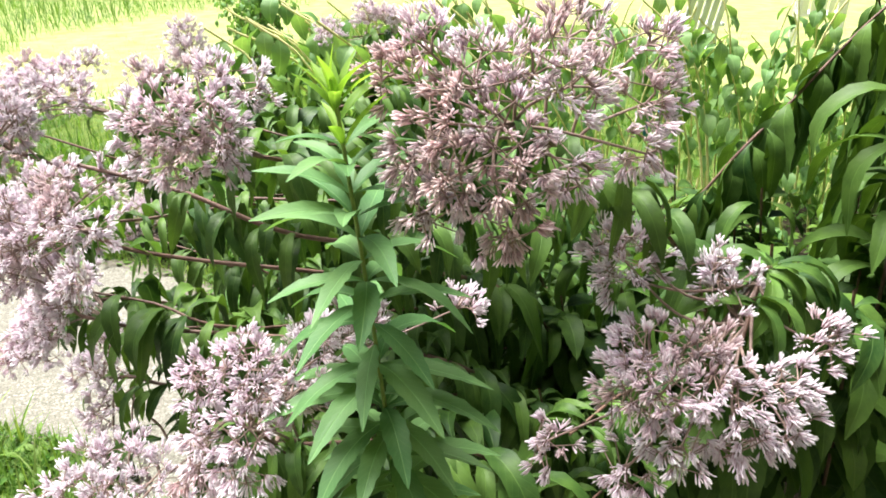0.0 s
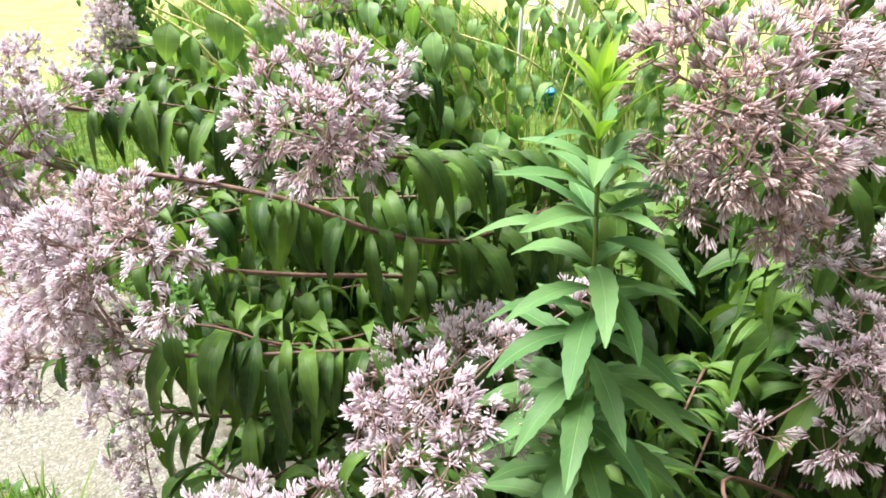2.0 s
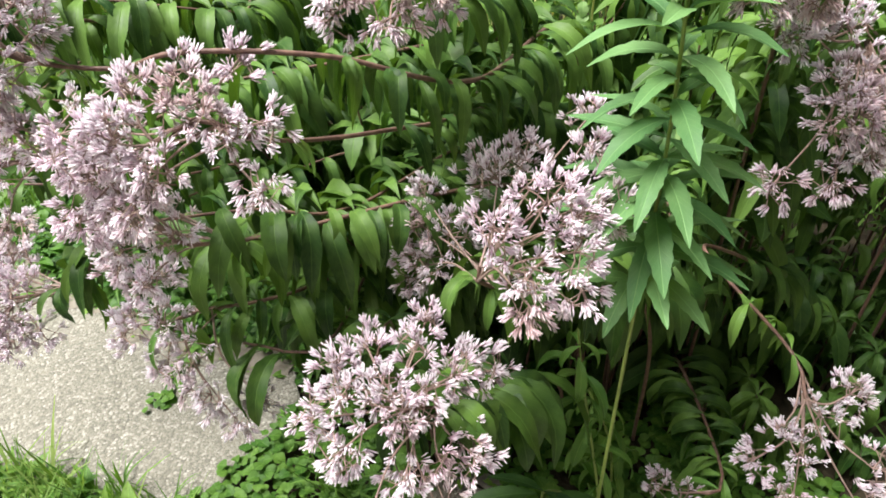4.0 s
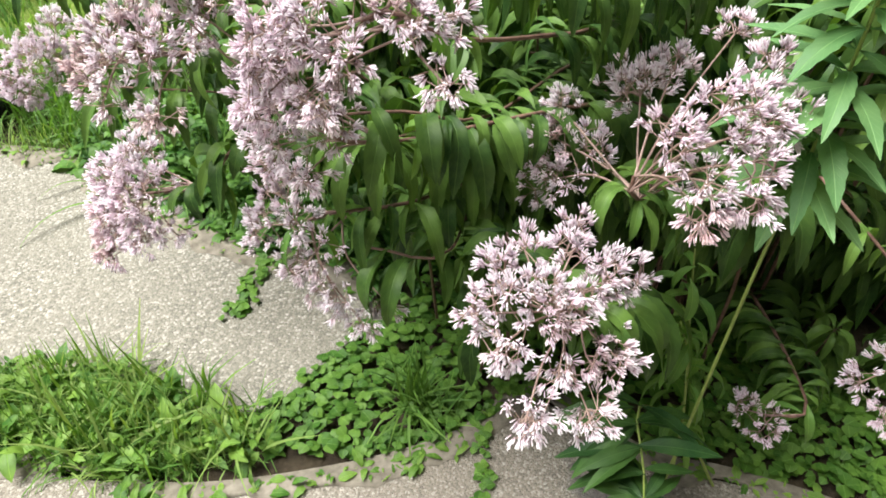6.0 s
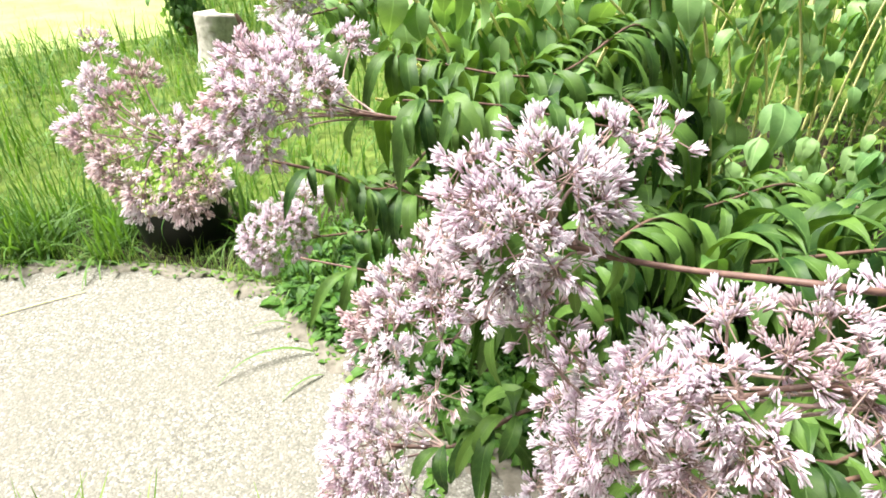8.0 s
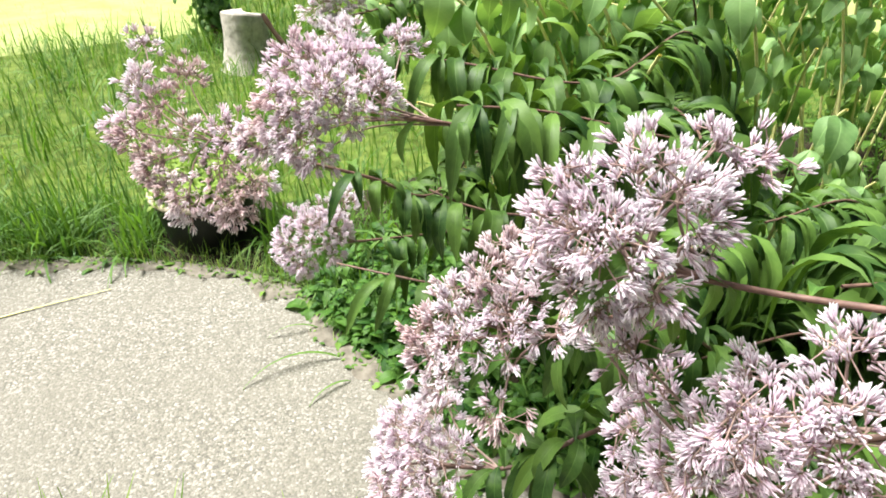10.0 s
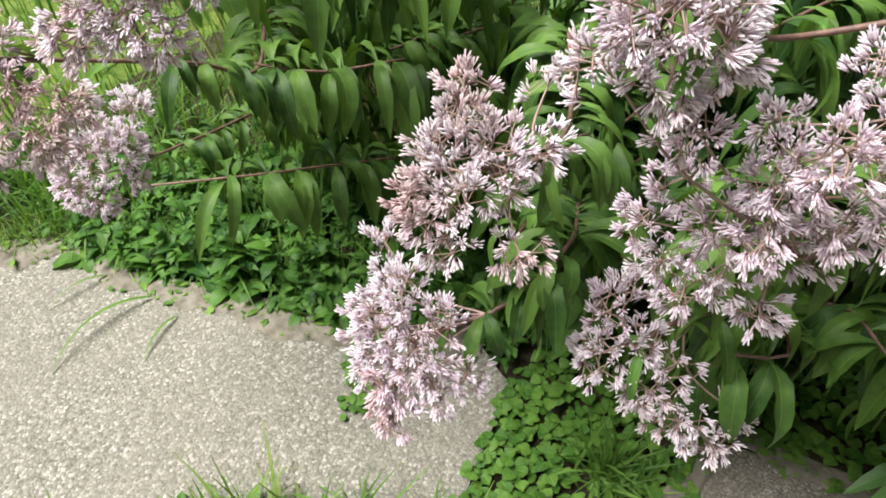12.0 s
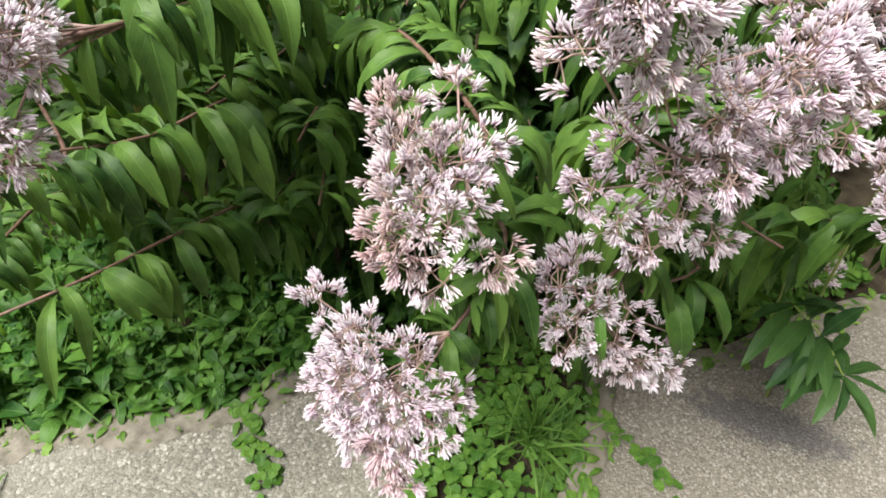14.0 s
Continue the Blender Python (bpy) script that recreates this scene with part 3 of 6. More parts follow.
def flowering_stem(label, points, heads, leaves=(0.3, 0.95, 0.08), thick=0.0046):
    serial[0] += 1
    rng = random.Random(100 + serial[0])
    path = glide(points)
    origin = path[0]
    top = thing("joe_pye_stem", origin, label, "flower plant", "joe-pye stems")
    v, f = tube(path - origin, thick, thick * 0.55, 7)
    part("stem", mesh_of("stem", v, f, [M_STEM]), top, None, "purple-brown stem")
    # branches from the stem's end to each head
    end = path[-1]
    for h in heads:
        hub, axis = np.array(h[0]), np.array(h[1])
        j = len(path) - 1 - min(len(path) // 4, int(rng.uniform(0, 5)))
        a = path[j]
        gap = np.linalg.norm(hub - a)
        mid = a + (hub - a) * 0.5 + unit(path[-1] - path[-4]) * gap * 0.12 - axis * gap * 0.08
        v, f = tube(glide([a - origin, mid - origin, hub - origin], 0.012), 0.0018, 0.0011, 5)
        part("branch", mesh_of("branch", v, f, [M_STALK]), top)
    head_parts(top, rng, origin, heads, M_FLORET_FADING if "browning" in label or "fading" in label else M_FLORET)
    a, b, gap = leaves
    whorled(top, rng, path, a, b, gap * 0.52, JOE, 1.08, 0.5, 4, None, origin)
    # narrow young leaves just below the flowers
    for _ in range(9):
        p = path[-1 - int(rng.uniform(1, min(9, len(path) - 1)))] - origin
        lay_leaf(top, SHOOT, rng, Vector(p), rng.uniform(0, 6.28), rng.uniform(-0.2, 0.3), rng.uniform(-0.4, 0.4), rng.uniform(0.6, 1.0), "young_leaf")
    return top


def leafy_stem(points, leaves, label, kinds=None, per=4, size=(0.92, 0.72), mat=None, thick=0.004, joined=0):
    serial[0] += 1
    rng = random.Random(500 + serial[0])
    path = glide(points, 0.03)
    origin = path[0]
    top = thing("joe_pye_stem", origin, label, "leafy plant", "leafy joe-pye stems")
    v, f = tube(path - origin, thick, thick * 0.5, 6)
    part("stem", mesh_of("stem", v, f, [mat or M_STEM]), top)
    if joined:
        # deep in the shade the leaves cannot be told apart
        spots = []
        for _ in range(joined):
            q = path[int(len(path) * rng.uniform(leaves[0], 0.999))] - origin
            spots.append((rng.randrange(22), *q, rng.uniform(0, 6.28), rng.uniform(-0.12, 0.3), rng.uniform(size[1], size[0])))
        tagged(part("foliage", scatter("foliage", [M_JOE], JOE_SHAPES, spots), top), kind="stuff")
        return top
    whorled(top, rng, path, leaves[0], leaves[1], leaves[2], kinds or JOE, size[0], size[1], per, None, origin)
    return top

flowering_stem("arching joe-pye stem with a broad pale lilac flower dome",
               [(0.5, 1.25, 0), (0.42, 1.15, 0.5), (0.2, 1, 0.92), (-0.129, 0.769, 0.994), (-0.319, 0.75, 1.072), (-0.455, 0.779, 1.096), (-0.514, 0.861, 1.064), (-0.594, 0.877, 1.085), (-0.631, 0.889, 1.112)],
               [((-0.629, 0.889, 1.158), (-0.289, 0.257, 0.922), 0.033, 80, 6, 5, 19),
                ((-0.662, 0.895, 1.114), (-0.84, -0.113, 0.53), 0.041, 80, 9, 5, 19),
                ((-0.593, 0.892, 1.13), (0.335, -0.174, 0.926), 0.031, 80, 5, 5, 19),
                ((-0.639, 0.873, 1.112), (-0.233, -0.748, 0.621), 0.035, 80, 7, 5, 19),
                ((-0.576, 0.882, 1.111), (0.853, -0.514, 0.091), 0.019, 80, 4, 4, 19),
                ((-0.667, 0.91, 1.149), (-0.585, 0.334, 0.739), 0.019, 80, 4, 4, 19),
                ((-0.55, 0.927, 1.154), (0.471, 0.332, 0.817), 0.017, 80, 4, 4, 19),
                ((-0.509, 0.926, 1.143), (0.891, -0.109, 0.441), 0.012, 80, 4, 4, 19),
                ((-0.649, 0.882, 1.063), (-0.491, -0.849, -0.197), 0.028, 80, 5, 5, 19),
                ((-0.615, 0.86, 1.082), (0.043, -0.96, -0.278), 0.017, 80, 4, 4, 19)], leaves=(0.18, 0.8, 0.085))
flowering_stem("low joe-pye stem with loose lilac flower clusters over the path",
               [(0.35, 1.2, 0), (0.3, 1.1, 0.45), (0.1, 0.98, 0.8), (-0.18, 0.814, 0.927), (-0.317, 0.769, 0.968), (-0.403, 0.733, 1.007), (-0.462, 0.743, 1.04), (-0.505, 0.763, 1.017)],
               [((-0.538, 0.757, 1.03), (-0.566, -0.432, 0.702), 0.035, 80, 7, 5, 19),
                ((-0.513, 0.729, 1.005), (-0.353, -0.931, 0.092), 0.033, 80, 6, 5, 19),
                ((-0.511, 0.792, 1.061), (-0.168, 0.232, 0.958), 0.027, 80, 4, 5, 19),
                ((-0.456, 0.764, 1.078), (0.255, 0.122, 0.959), 0.023, 80, 4, 4, 19),
                ((-0.484, 0.758, 1.056), (-0.151, -0.568, 0.809), 0.017, 80, 4, 4, 19),
                ((-0.454, 0.732, 1.052), (0.561, -0.569, 0.602), 0.019, 80, 4, 4, 19),
                ((-0.442, 0.714, 1.035), (0.459, -0.877, 0.141), 0.017, 80, 4, 4, 19),
                ((-0.407, 0.764, 1.082), (0.585, 0.196, 0.787), 0.015, 80, 4, 4, 19),
                ((-0.404, 0.703, 1.04), (0.909, -0.399, 0.122), 0.011, 80, 4, 4, 19),
                ((-0.532, 0.844, 1.002), (-0.805, -0.034, 0.593), 0.025, 80, 4, 4, 19),
                ((-0.576, 0.818, 0.967), (-0.743, -0.599, 0.299), 0.028, 80, 4, 5, 19),
                ((-0.596, 0.798, 0.942), (-0.817, -0.567, -0.104), 0.022, 80, 4, 4, 19),
                ((-0.551, 0.764, 0.956), (-0.452, -0.89, -0.056), 0.028, 80, 4, 5, 19),
                ((-0.43, 0.677, 0.983), (-0.337, -0.874, -0.351), 0.015, 80, 4, 4, 19),
                ((-0.553, 0.814, 0.986), (-0.472, -0.664, 0.58), 0.021, 80, 4, 4, 19)], leaves=(0.2, 0.78, 0.075))
flowering_stem("joe-pye stem leaning over the path, lilac and browning flower dome",
               [(0.05, 1.5, 0), (-0.05, 1.42, 0.5), (-0.25, 1.3, 0.82), (-0.549, 1.04, 0.908), (-0.648, 1.023, 0.91), (-0.694, 1.037, 0.928)],
               [((-0.719, 1.044, 0.93), (-0.617, 0.469, 0.632), 0.041, 80, 8, 5, 19),
                ((-0.684, 1.058, 0.954), (0.029, 0.443, 0.896), 0.035, 80, 5, 5, 19),
                ((-0.67, 1.031, 0.936), (-0.06, -0.363, 0.93), 0.037, 80, 6, 5, 19),
                ((-0.749, 1.038, 0.909), (-0.942, 0.212, 0.261), 0.028, 80, 4, 5, 19),
                ((-0.681, 1.005, 0.918), (-0.063, -0.922, 0.382), 0.027, 80, 4, 5, 19),
                ((-0.74, 1.013, 0.883), (-0.912, -0.408, -0.049), 0.031, 80, 4, 5, 19),
                ((-0.691, 0.965, 0.863), (-0.382, -0.914, -0.134), 0.019, 80, 4, 4, 19),
                ((-0.625, 1, 0.936), (0.648, -0.705, 0.289), 0.018, 80, 4, 4, 19),
                ((-0.661, 1.081, 0.979), (0.418, 0.502, 0.757), 0.020, 80, 4, 4, 19),
                ((-0.57, 1.056, 0.958), (0.609, 0.278, 0.743), 0.016, 80, 4, 4, 19),
                ((-0.719, 1.015, 0.923), (-0.507, -0.471, 0.722), 0.026, 80, 4, 5, 19)], leaves=(0.25, 0.95, 0.08))
flowering_stem("lowest joe-pye stem, flower dome hanging just above the concrete",
               [(0, 1.35, 0), (-0.1, 1.28, 0.35), (-0.35, 1.15, 0.62), (-0.57, 0.997, 0.782), (-0.645, 1.011, 0.724), (-0.695, 1.033, 0.703), (-0.75, 1.058, 0.695)],
               [((-0.733, 1.1, 0.724), (-0.169, 0.546, 0.821), 0.045, 80, 7, 6, 19),
                ((-0.764, 1.097, 0.693), (-0.777, 0.427, 0.463), 0.053, 88, 11, 6, 19),
                ((-0.749, 1.054, 0.686), (-0.719, -0.517, 0.465), 0.061, 88, 14, 6, 19),
                ((-0.79, 1.046, 0.662), (-0.886, -0.371, -0.277), 0.043, 80, 7, 6, 19),
                ((-0.723, 0.999, 0.668), (0.001, -0.997, 0.081), 0.025, 80, 4, 4, 19),
                ((-0.724, 1.05, 0.706), (-0.072, -0.222, 0.972), 0.031, 80, 4, 5, 19),
                ((-0.711, 1.165, 0.748), (0.293, 0.513, 0.807), 0.019, 80, 4, 4, 19),
                ((-0.76, 1.005, 0.66), (-0.459, -0.842, -0.284), 0.029, 80, 4, 5, 19),
                ((-0.79, 1.079, 0.671), (-0.994, 0.095, -0.052), 0.038, 80, 7, 5, 19),
                ((-0.813, 1.023, 0.639), (-0.691, -0.488, -0.533), 0.023, 80, 4, 4, 19)], leaves=(0.3, 0.93, 0.075))
flowering_stem("joe-pye stem with a low ragged lilac flower cluster beside the clover",
               [(0.2, 1.1, 0), (0.15, 1.02, 0.3), (-0.1, 0.97, 0.58), (-0.402, 0.855, 0.697), (-0.513, 0.878, 0.703), (-0.563, 0.889, 0.689)],
               [((-0.571, 0.926, 0.722), (-0.265, 0.322, 0.909), 0.033, 80, 4, 5, 19),
                ((-0.595, 0.91, 0.688), (-0.876, 0.072, 0.478), 0.043, 80, 6, 6, 19),
                ((-0.561, 0.885, 0.698), (-0.227, -0.504, 0.833), 0.029, 80, 4, 5, 19),
                ((-0.545, 0.855, 0.661), (-0.494, -0.762, 0.419), 0.034, 80, 4, 5, 19),
                ((-0.536, 0.823, 0.596), (-0.727, -0.656, -0.204), 0.040, 80, 6, 5, 19),
                ((-0.476, 0.782, 0.592), (0.247, -0.957, 0.155), 0.020, 80, 4, 4, 19),
                ((-0.514, 0.779, 0.564), (-0.334, -0.87, -0.362), 0.021, 80, 4, 4, 19),
                ((-0.552, 0.923, 0.742), (0.352, 0.306, 0.885), 0.025, 80, 4, 4, 19),
                ((-0.576, 0.866, 0.639), (-0.716, -0.653, 0.246), 0.023, 80, 4, 4, 19)], leaves=(0.3, 0.9, 0.07))
flowering_stem("joe-pye stem with lilac flower clusters crowding over the bed edge",
               [(0.3, 1, 0), (0.28, 0.92, 0.4), (0.02, 0.84, 0.75), (-0.455, 0.783, 0.862), (-0.529, 0.808, 0.895)],
               [((-0.574, 0.909, 0.876), (-0.689, 0.224, 0.689), 0.026, 80, 4, 5, 19),
                ((-0.579, 0.851, 0.833), (-0.886, -0.398, 0.237), 0.028, 80, 4, 5, 19),
                ((-0.569, 0.842, 0.91), (-0.451, -0.421, 0.787), 0.036, 80, 6, 5, 19),
                ((-0.555, 0.791, 0.845), (-0.571, -0.795, -0.202), 0.023, 80, 4, 4, 19),
                ((-0.572, 0.828, 0.867), (-0.716, -0.653, 0.246), 0.021, 80, 4, 4, 19),
                ((-0.511, 0.789, 0.895), (-0.13, -0.838, 0.53), 0.030, 80, 4, 5, 19),
                ((-0.567, 0.89, 0.937), (-0.373, 0.218, 0.902), 0.029, 80, 4, 5, 19),
                ((-0.582, 0.878, 0.852), (-0.913, -0.152, 0.379), 0.019, 80, 4, 4, 19),
                ((-0.669, 0.917, 1.067), (-0.403, 0.163, 0.9), 0.032, 80, 5, 5, 19),
                ((-0.619, 0.866, 1.02), (-0.536, -0.122, 0.835), 0.029, 80, 4, 5, 19),
                ((-0.567, 0.81, 0.987), (-0.661, -0.647, 0.38), 0.035, 80, 6, 5, 19),
                ((-0.572, 0.779, 1.027), (-0.257, -0.593, 0.763), 0.035, 80, 6, 5, 19),
                ((-0.543, 0.727, 0.973), (-0.378, -0.926, -0.014), 0.024, 80, 4, 4, 19)], leaves=(0.3, 0.85, 0.075))
flowering_stem("joe-pye stem with a rounded open lilac flower cluster",
               [(0.3, 0.75, 0), (0.24, 0.72, 0.4), (0.05, 0.68, 0.72), (-0.198, 0.613, 0.802), (-0.219, 0.608, 0.848)],
               [((-0.186, 0.538, 0.962), (0.025, -0.397, 0.917), 0.041, 80, 7, 5, 19),
                ((-0.12, 0.725, 0.866), (0.006, 0.383, 0.924), 0.051, 80, 9, 6, 19),
                ((-0.239, 0.551, 0.942), (-0.356, -0.625, 0.695), 0.034, 80, 5, 5, 19),
                ((-0.168, 0.513, 0.955), (0.423, -0.618, 0.663), 0.032, 80, 4, 5, 19),
                ((-0.179, 0.497, 0.926), (0.125, -0.847, 0.516), 0.032, 80, 4, 5, 19),
                ((-0.223, 0.508, 0.909), (-0.49, -0.836, 0.248), 0.030, 80, 4, 5, 19),
                ((-0.234, 0.492, 0.884), (-0.434, -0.715, -0.548), 0.020, 80, 4, 4, 19),
                ((-0.183, 0.476, 0.895), (-0.046, -0.938, -0.342), 0.025, 80, 4, 4, 19),
                ((-0.208, 0.774, 0.797), (-0.767, 0.191, 0.612), 0.036, 80, 5, 5, 19),
                ((-0.21, 0.76, 0.74), (-0.956, -0.167, 0.241), 0.048, 80, 8, 6, 19),
                ((-0.195, 0.792, 0.836), (-0.255, 0.56, 0.788), 0.023, 80, 4, 4, 19),
                ((-0.184, 0.736, 0.794), (-0.561, -0.366, 0.743), 0.035, 80, 5, 5, 19),
                ((-0.119, 0.561, 0.986), (0.606, 0.204, 0.768), 0.022, 80, 4, 4, 19),
                ((-0.126, 0.505, 0.95), (0.74, -0.63, 0.235), 0.018, 80, 4, 4, 19),
                ((0.018, 0.721, 0.923), (0.406, 0.278, 0.871), 0.029, 80, 4, 5, 19),
                ((-0.09, 0.707, 0.904), (0.245, 0.383, 0.891), 0.029, 80, 4, 5, 19)], leaves=(0.6, 0.97, 0.07))
flowering_stem("low joe-pye stem with a loose pale lilac head over clover",
               [(0.15, 0.85, 0), (0.1, 0.8, 0.25), (-0.08, 0.7, 0.5), (-0.274, 0.564, 0.69), (-0.357, 0.545, 0.746)],
               [((-0.413, 0.558, 0.788), (-0.603, -0.012, 0.798), 0.033, 80, 4, 5, 19),
                ((-0.380, 0.549, 0.782), (-0.157, -0.298, 0.942), 0.032, 80, 4, 5, 19),
                ((-0.447, 0.564, 0.769), (-0.945, 0.189, 0.268), 0.023, 80, 4, 4, 19),
                ((-0.431, 0.531, 0.747), (-0.81, -0.586, -0.029), 0.038, 80, 5, 5, 19),
                ((-0.370, 0.527, 0.764), (-0.04, -0.878, 0.477), 0.030, 80, 4, 5, 19),
                ((-0.325, 0.574, 0.793), (0.361, 0.173, 0.916), 0.024, 80, 4, 4, 19),
                ((-0.292, 0.610, 0.793), (0.45, 0.348, 0.822), 0.020, 80, 4, 4, 19),
                ((-0.369, 0.603, 0.802), (0.114, 0.547, 0.829), 0.016, 80, 4, 4, 19),
                ((-0.409, 0.594, 0.799), (-0.218, 0.641, 0.736), 0.016, 80, 4, 4, 19),
                ((-0.267, 0.569, 0.762), (0.708, -0.077, 0.702), 0.022, 80, 4, 4, 19),
                ((-0.289, 0.550, 0.757), (0.616, -0.63, 0.472), 0.018, 80, 4, 4, 19),
                ((-0.233, 0.552, 0.734), (0.767, -0.633, 0.104), 0.013, 80, 4, 4, 19),
                ((-0.339, 0.502, 0.704), (0.174, -0.953, -0.249), 0.022, 80, 4, 4, 19),
                ((-0.378, 0.499, 0.708), (-0.369, -0.805, -0.464), 0.026, 80, 4, 4, 19),
                ((-0.289, 0.519, 0.695), (0.816, -0.52, 0.253), 0.011, 80, 4, 4, 19),
                ((-0.332, 0.533, 0.767), (0.058, -0.707, 0.704), 0.023, 80, 4, 4, 19),
                ((-0.44, 0.468, 0.7), (-0.5, -0.8, -0.2), 0.03, 80, 5, 5, 19),
                ((-0.36, 0.462, 0.665), (-0.1, -0.95, -0.2), 0.032, 80, 5, 5, 19),
                ((-0.3, 0.49, 0.69), (0.5, -0.8, 0.1), 0.024, 80, 4, 5, 19)], leaves=(0.62, 0.97, 0.06))
flowering_stem("joe-pye stem with a flat lilac cluster above drooping leaves",
               [(0.3, 1.35, 0), (0.25, 1.25, 0.5), (0.08, 1.05, 0.95), (-0.157, 0.767, 1.096), (-0.259, 0.713, 1.138)],
               [((-0.277, 0.676, 1.177), (-0.17, -0.631, 0.757), 0.038, 80, 5, 5, 19),
                ((-0.311, 0.722, 1.201), (-0.419, 0.286, 0.862), 0.026, 80, 4, 4, 19),
                ((-0.321, 0.698, 1.166), (-0.843, -0.38, 0.38), 0.028, 80, 4, 5, 19),
                ((-0.236, 0.718, 1.211), (0.301, 0.251, 0.92), 0.025, 80, 4, 4, 19),
                ((-0.238, 0.686, 1.187), (0.533, -0.507, 0.677), 0.028, 80, 4, 5, 19),
                ((-0.219, 0.673, 1.164), (0.758, -0.645, 0.097), 0.019, 80, 4, 4, 19),
                ((-0.28, 0.67, 1.129), (-0.152, -0.803, -0.577), 0.022, 80, 4, 4, 19),
                ((-0.326, 0.696, 1.133), (-0.625, -0.614, -0.482), 0.018, 80, 4, 4, 19),
                ((-0.274, 0.753, 1.214), (0.144, 0.399, 0.906), 0.021, 80, 4, 4, 19),
                ((-0.226, 0.67, 1.137), (0.36, -0.838, -0.41), 0.016, 80, 4, 4, 19),
                ((-0.194, 0.71, 1.2), (0.904, -0.29, 0.315), 0.014, 80, 4, 4, 19),
                ((-0.26, 0.652, 1.16), (-0.088, -0.99, 0.111), 0.020, 80, 4, 4, 19)], leaves=(0.3, 0.97, 0.08))
flowering_stem("tall joe-pye stem with a wide open lilac and browning flower head",
               [(0.5, 0.8, 0), (0.42, 0.75, 0.6), (0.28, 0.66, 1), (0.095, 0.555, 1.187), (0.053, 0.533, 1.206)],
               [((0.032, 0.512, 1.241), (-0.237, -0.504, 0.831), 0.042, 80, 4, 6, 19),
                ((0.075, 0.513, 1.25), (0.19, -0.4, 0.896), 0.044, 80, 4, 6, 19),
                ((-0.002, 0.535, 1.264), (-0.574, 0.205, 0.793), 0.033, 80, 4, 5, 19),
                ((0.053, 0.499, 1.215), (-0.056, -0.897, 0.439), 0.035, 80, 4, 5, 19),
                ((0.01, 0.498, 1.218), (-0.643, -0.719, 0.262), 0.033, 80, 4, 5, 19),
                ((0.102, 0.503, 1.244), (0.695, -0.466, 0.547), 0.033, 80, 4, 5, 19),
                ((-0.015, 0.502, 1.188), (-0.655, -0.683, -0.323), 0.028, 80, 4, 5, 19),
                ((0.02, 0.48, 1.185), (-0.258, -0.949, -0.184), 0.027, 80, 4, 5, 19),
                ((0.059, 0.475, 1.182), (0.15, -0.957, -0.246), 0.026, 80, 4, 5, 19),
                ((0.104, 0.493, 1.183), (0.454, -0.845, -0.282), 0.027, 80, 4, 5, 19),
                ((0.057, 0.472, 1.143), (0.05, -0.68, -0.731), 0.021, 80, 4, 4, 19),
                ((0.171, 0.557, 1.265), (0.86, -0.017, 0.509), 0.025, 80, 4, 4, 19),
                ((0.17, 0.537, 1.223), (0.938, -0.276, 0.208), 0.022, 80, 4, 4, 19),
                ((0.172, 0.527, 1.184), (0.831, -0.435, -0.347), 0.016, 80, 4, 4, 19),
                ((-0.032, 0.539, 1.247), (-0.957, -0.036, 0.287), 0.023, 80, 4, 4, 19),
                ((0.108, 0.563, 1.27), (0.219, 0.327, 0.919), 0.034, 80, 4, 5, 19),
                ((-0.007, 0.488, 1.149), (-0.346, -0.647, -0.679), 0.013, 80, 4, 4, 19)], leaves=(0.5, 0.97, 0.08))
flowering_stem("joe-pye stem with a dense rounded lilac flower head above dark leaves",
               [(0.65, 0.85, 0), (0.6, 0.82, 0.5), (0.46, 0.74, 0.85), (0.332, 0.602, 1.04), (0.277, 0.52, 1.003)],
               [((0.188, 0.495, 1.008), (-0.626, -0.285, 0.725), 0.040, 80, 7, 5, 19),
                ((0.228, 0.491, 1.011), (-0.004, -0.104, 0.995), 0.032, 80, 4, 5, 19),
                ((0.174, 0.481, 0.987), (-0.933, -0.349, 0.089), 0.032, 80, 4, 5, 19),
                ((0.191, 0.468, 0.986), (-0.252, -0.905, 0.341), 0.038, 80, 6, 5, 19),
                ((0.242, 0.469, 0.994), (0.233, -0.877, 0.419), 0.038, 80, 6, 5, 19),
                ((0.213, 0.455, 0.942), (-0.248, -0.736, -0.629), 0.029, 80, 4, 5, 19),
                ((0.259, 0.458, 0.949), (0.152, -0.841, -0.518), 0.029, 80, 4, 5, 19),
                ((0.292, 0.475, 0.991), (0.832, -0.295, 0.469), 0.032, 80, 4, 5, 19),
                ((0.298, 0.458, 0.963), (0.844, -0.487, -0.224), 0.024, 80, 4, 4, 19),
                ((0.17, 0.564, 1.073), (-0.292, 0.241, 0.926), 0.033, 80, 5, 5, 19),
                ((0.161, 0.561, 1.056), (-0.732, -0.674, 0.098), 0.023, 80, 4, 4, 19),
                ((0.193, 0.566, 1.071), (0.567, -0.524, 0.635), 0.020, 80, 4, 4, 19),
                ((0.278, 0.562, 1.035), (0.116, 0.124, 0.985), 0.030, 80, 4, 5, 19),
                ((0.264, 0.571, 1.056), (-0.173, 0.261, 0.95), 0.017, 80, 4, 4, 19),
                ((0.17, 0.462, 0.909), (-0.546, -0.593, -0.592), 0.023, 80, 4, 4, 19),
                ((0.34, 0.502, 1.017), (0.763, 0.155, 0.628), 0.022, 80, 4, 4, 19),
                ((0.101, 0.49, 0.915), (-0.977, -0.195, -0.085), 0.015, 80, 4, 4, 19)], leaves=(0.5, 0.97, 0.07))
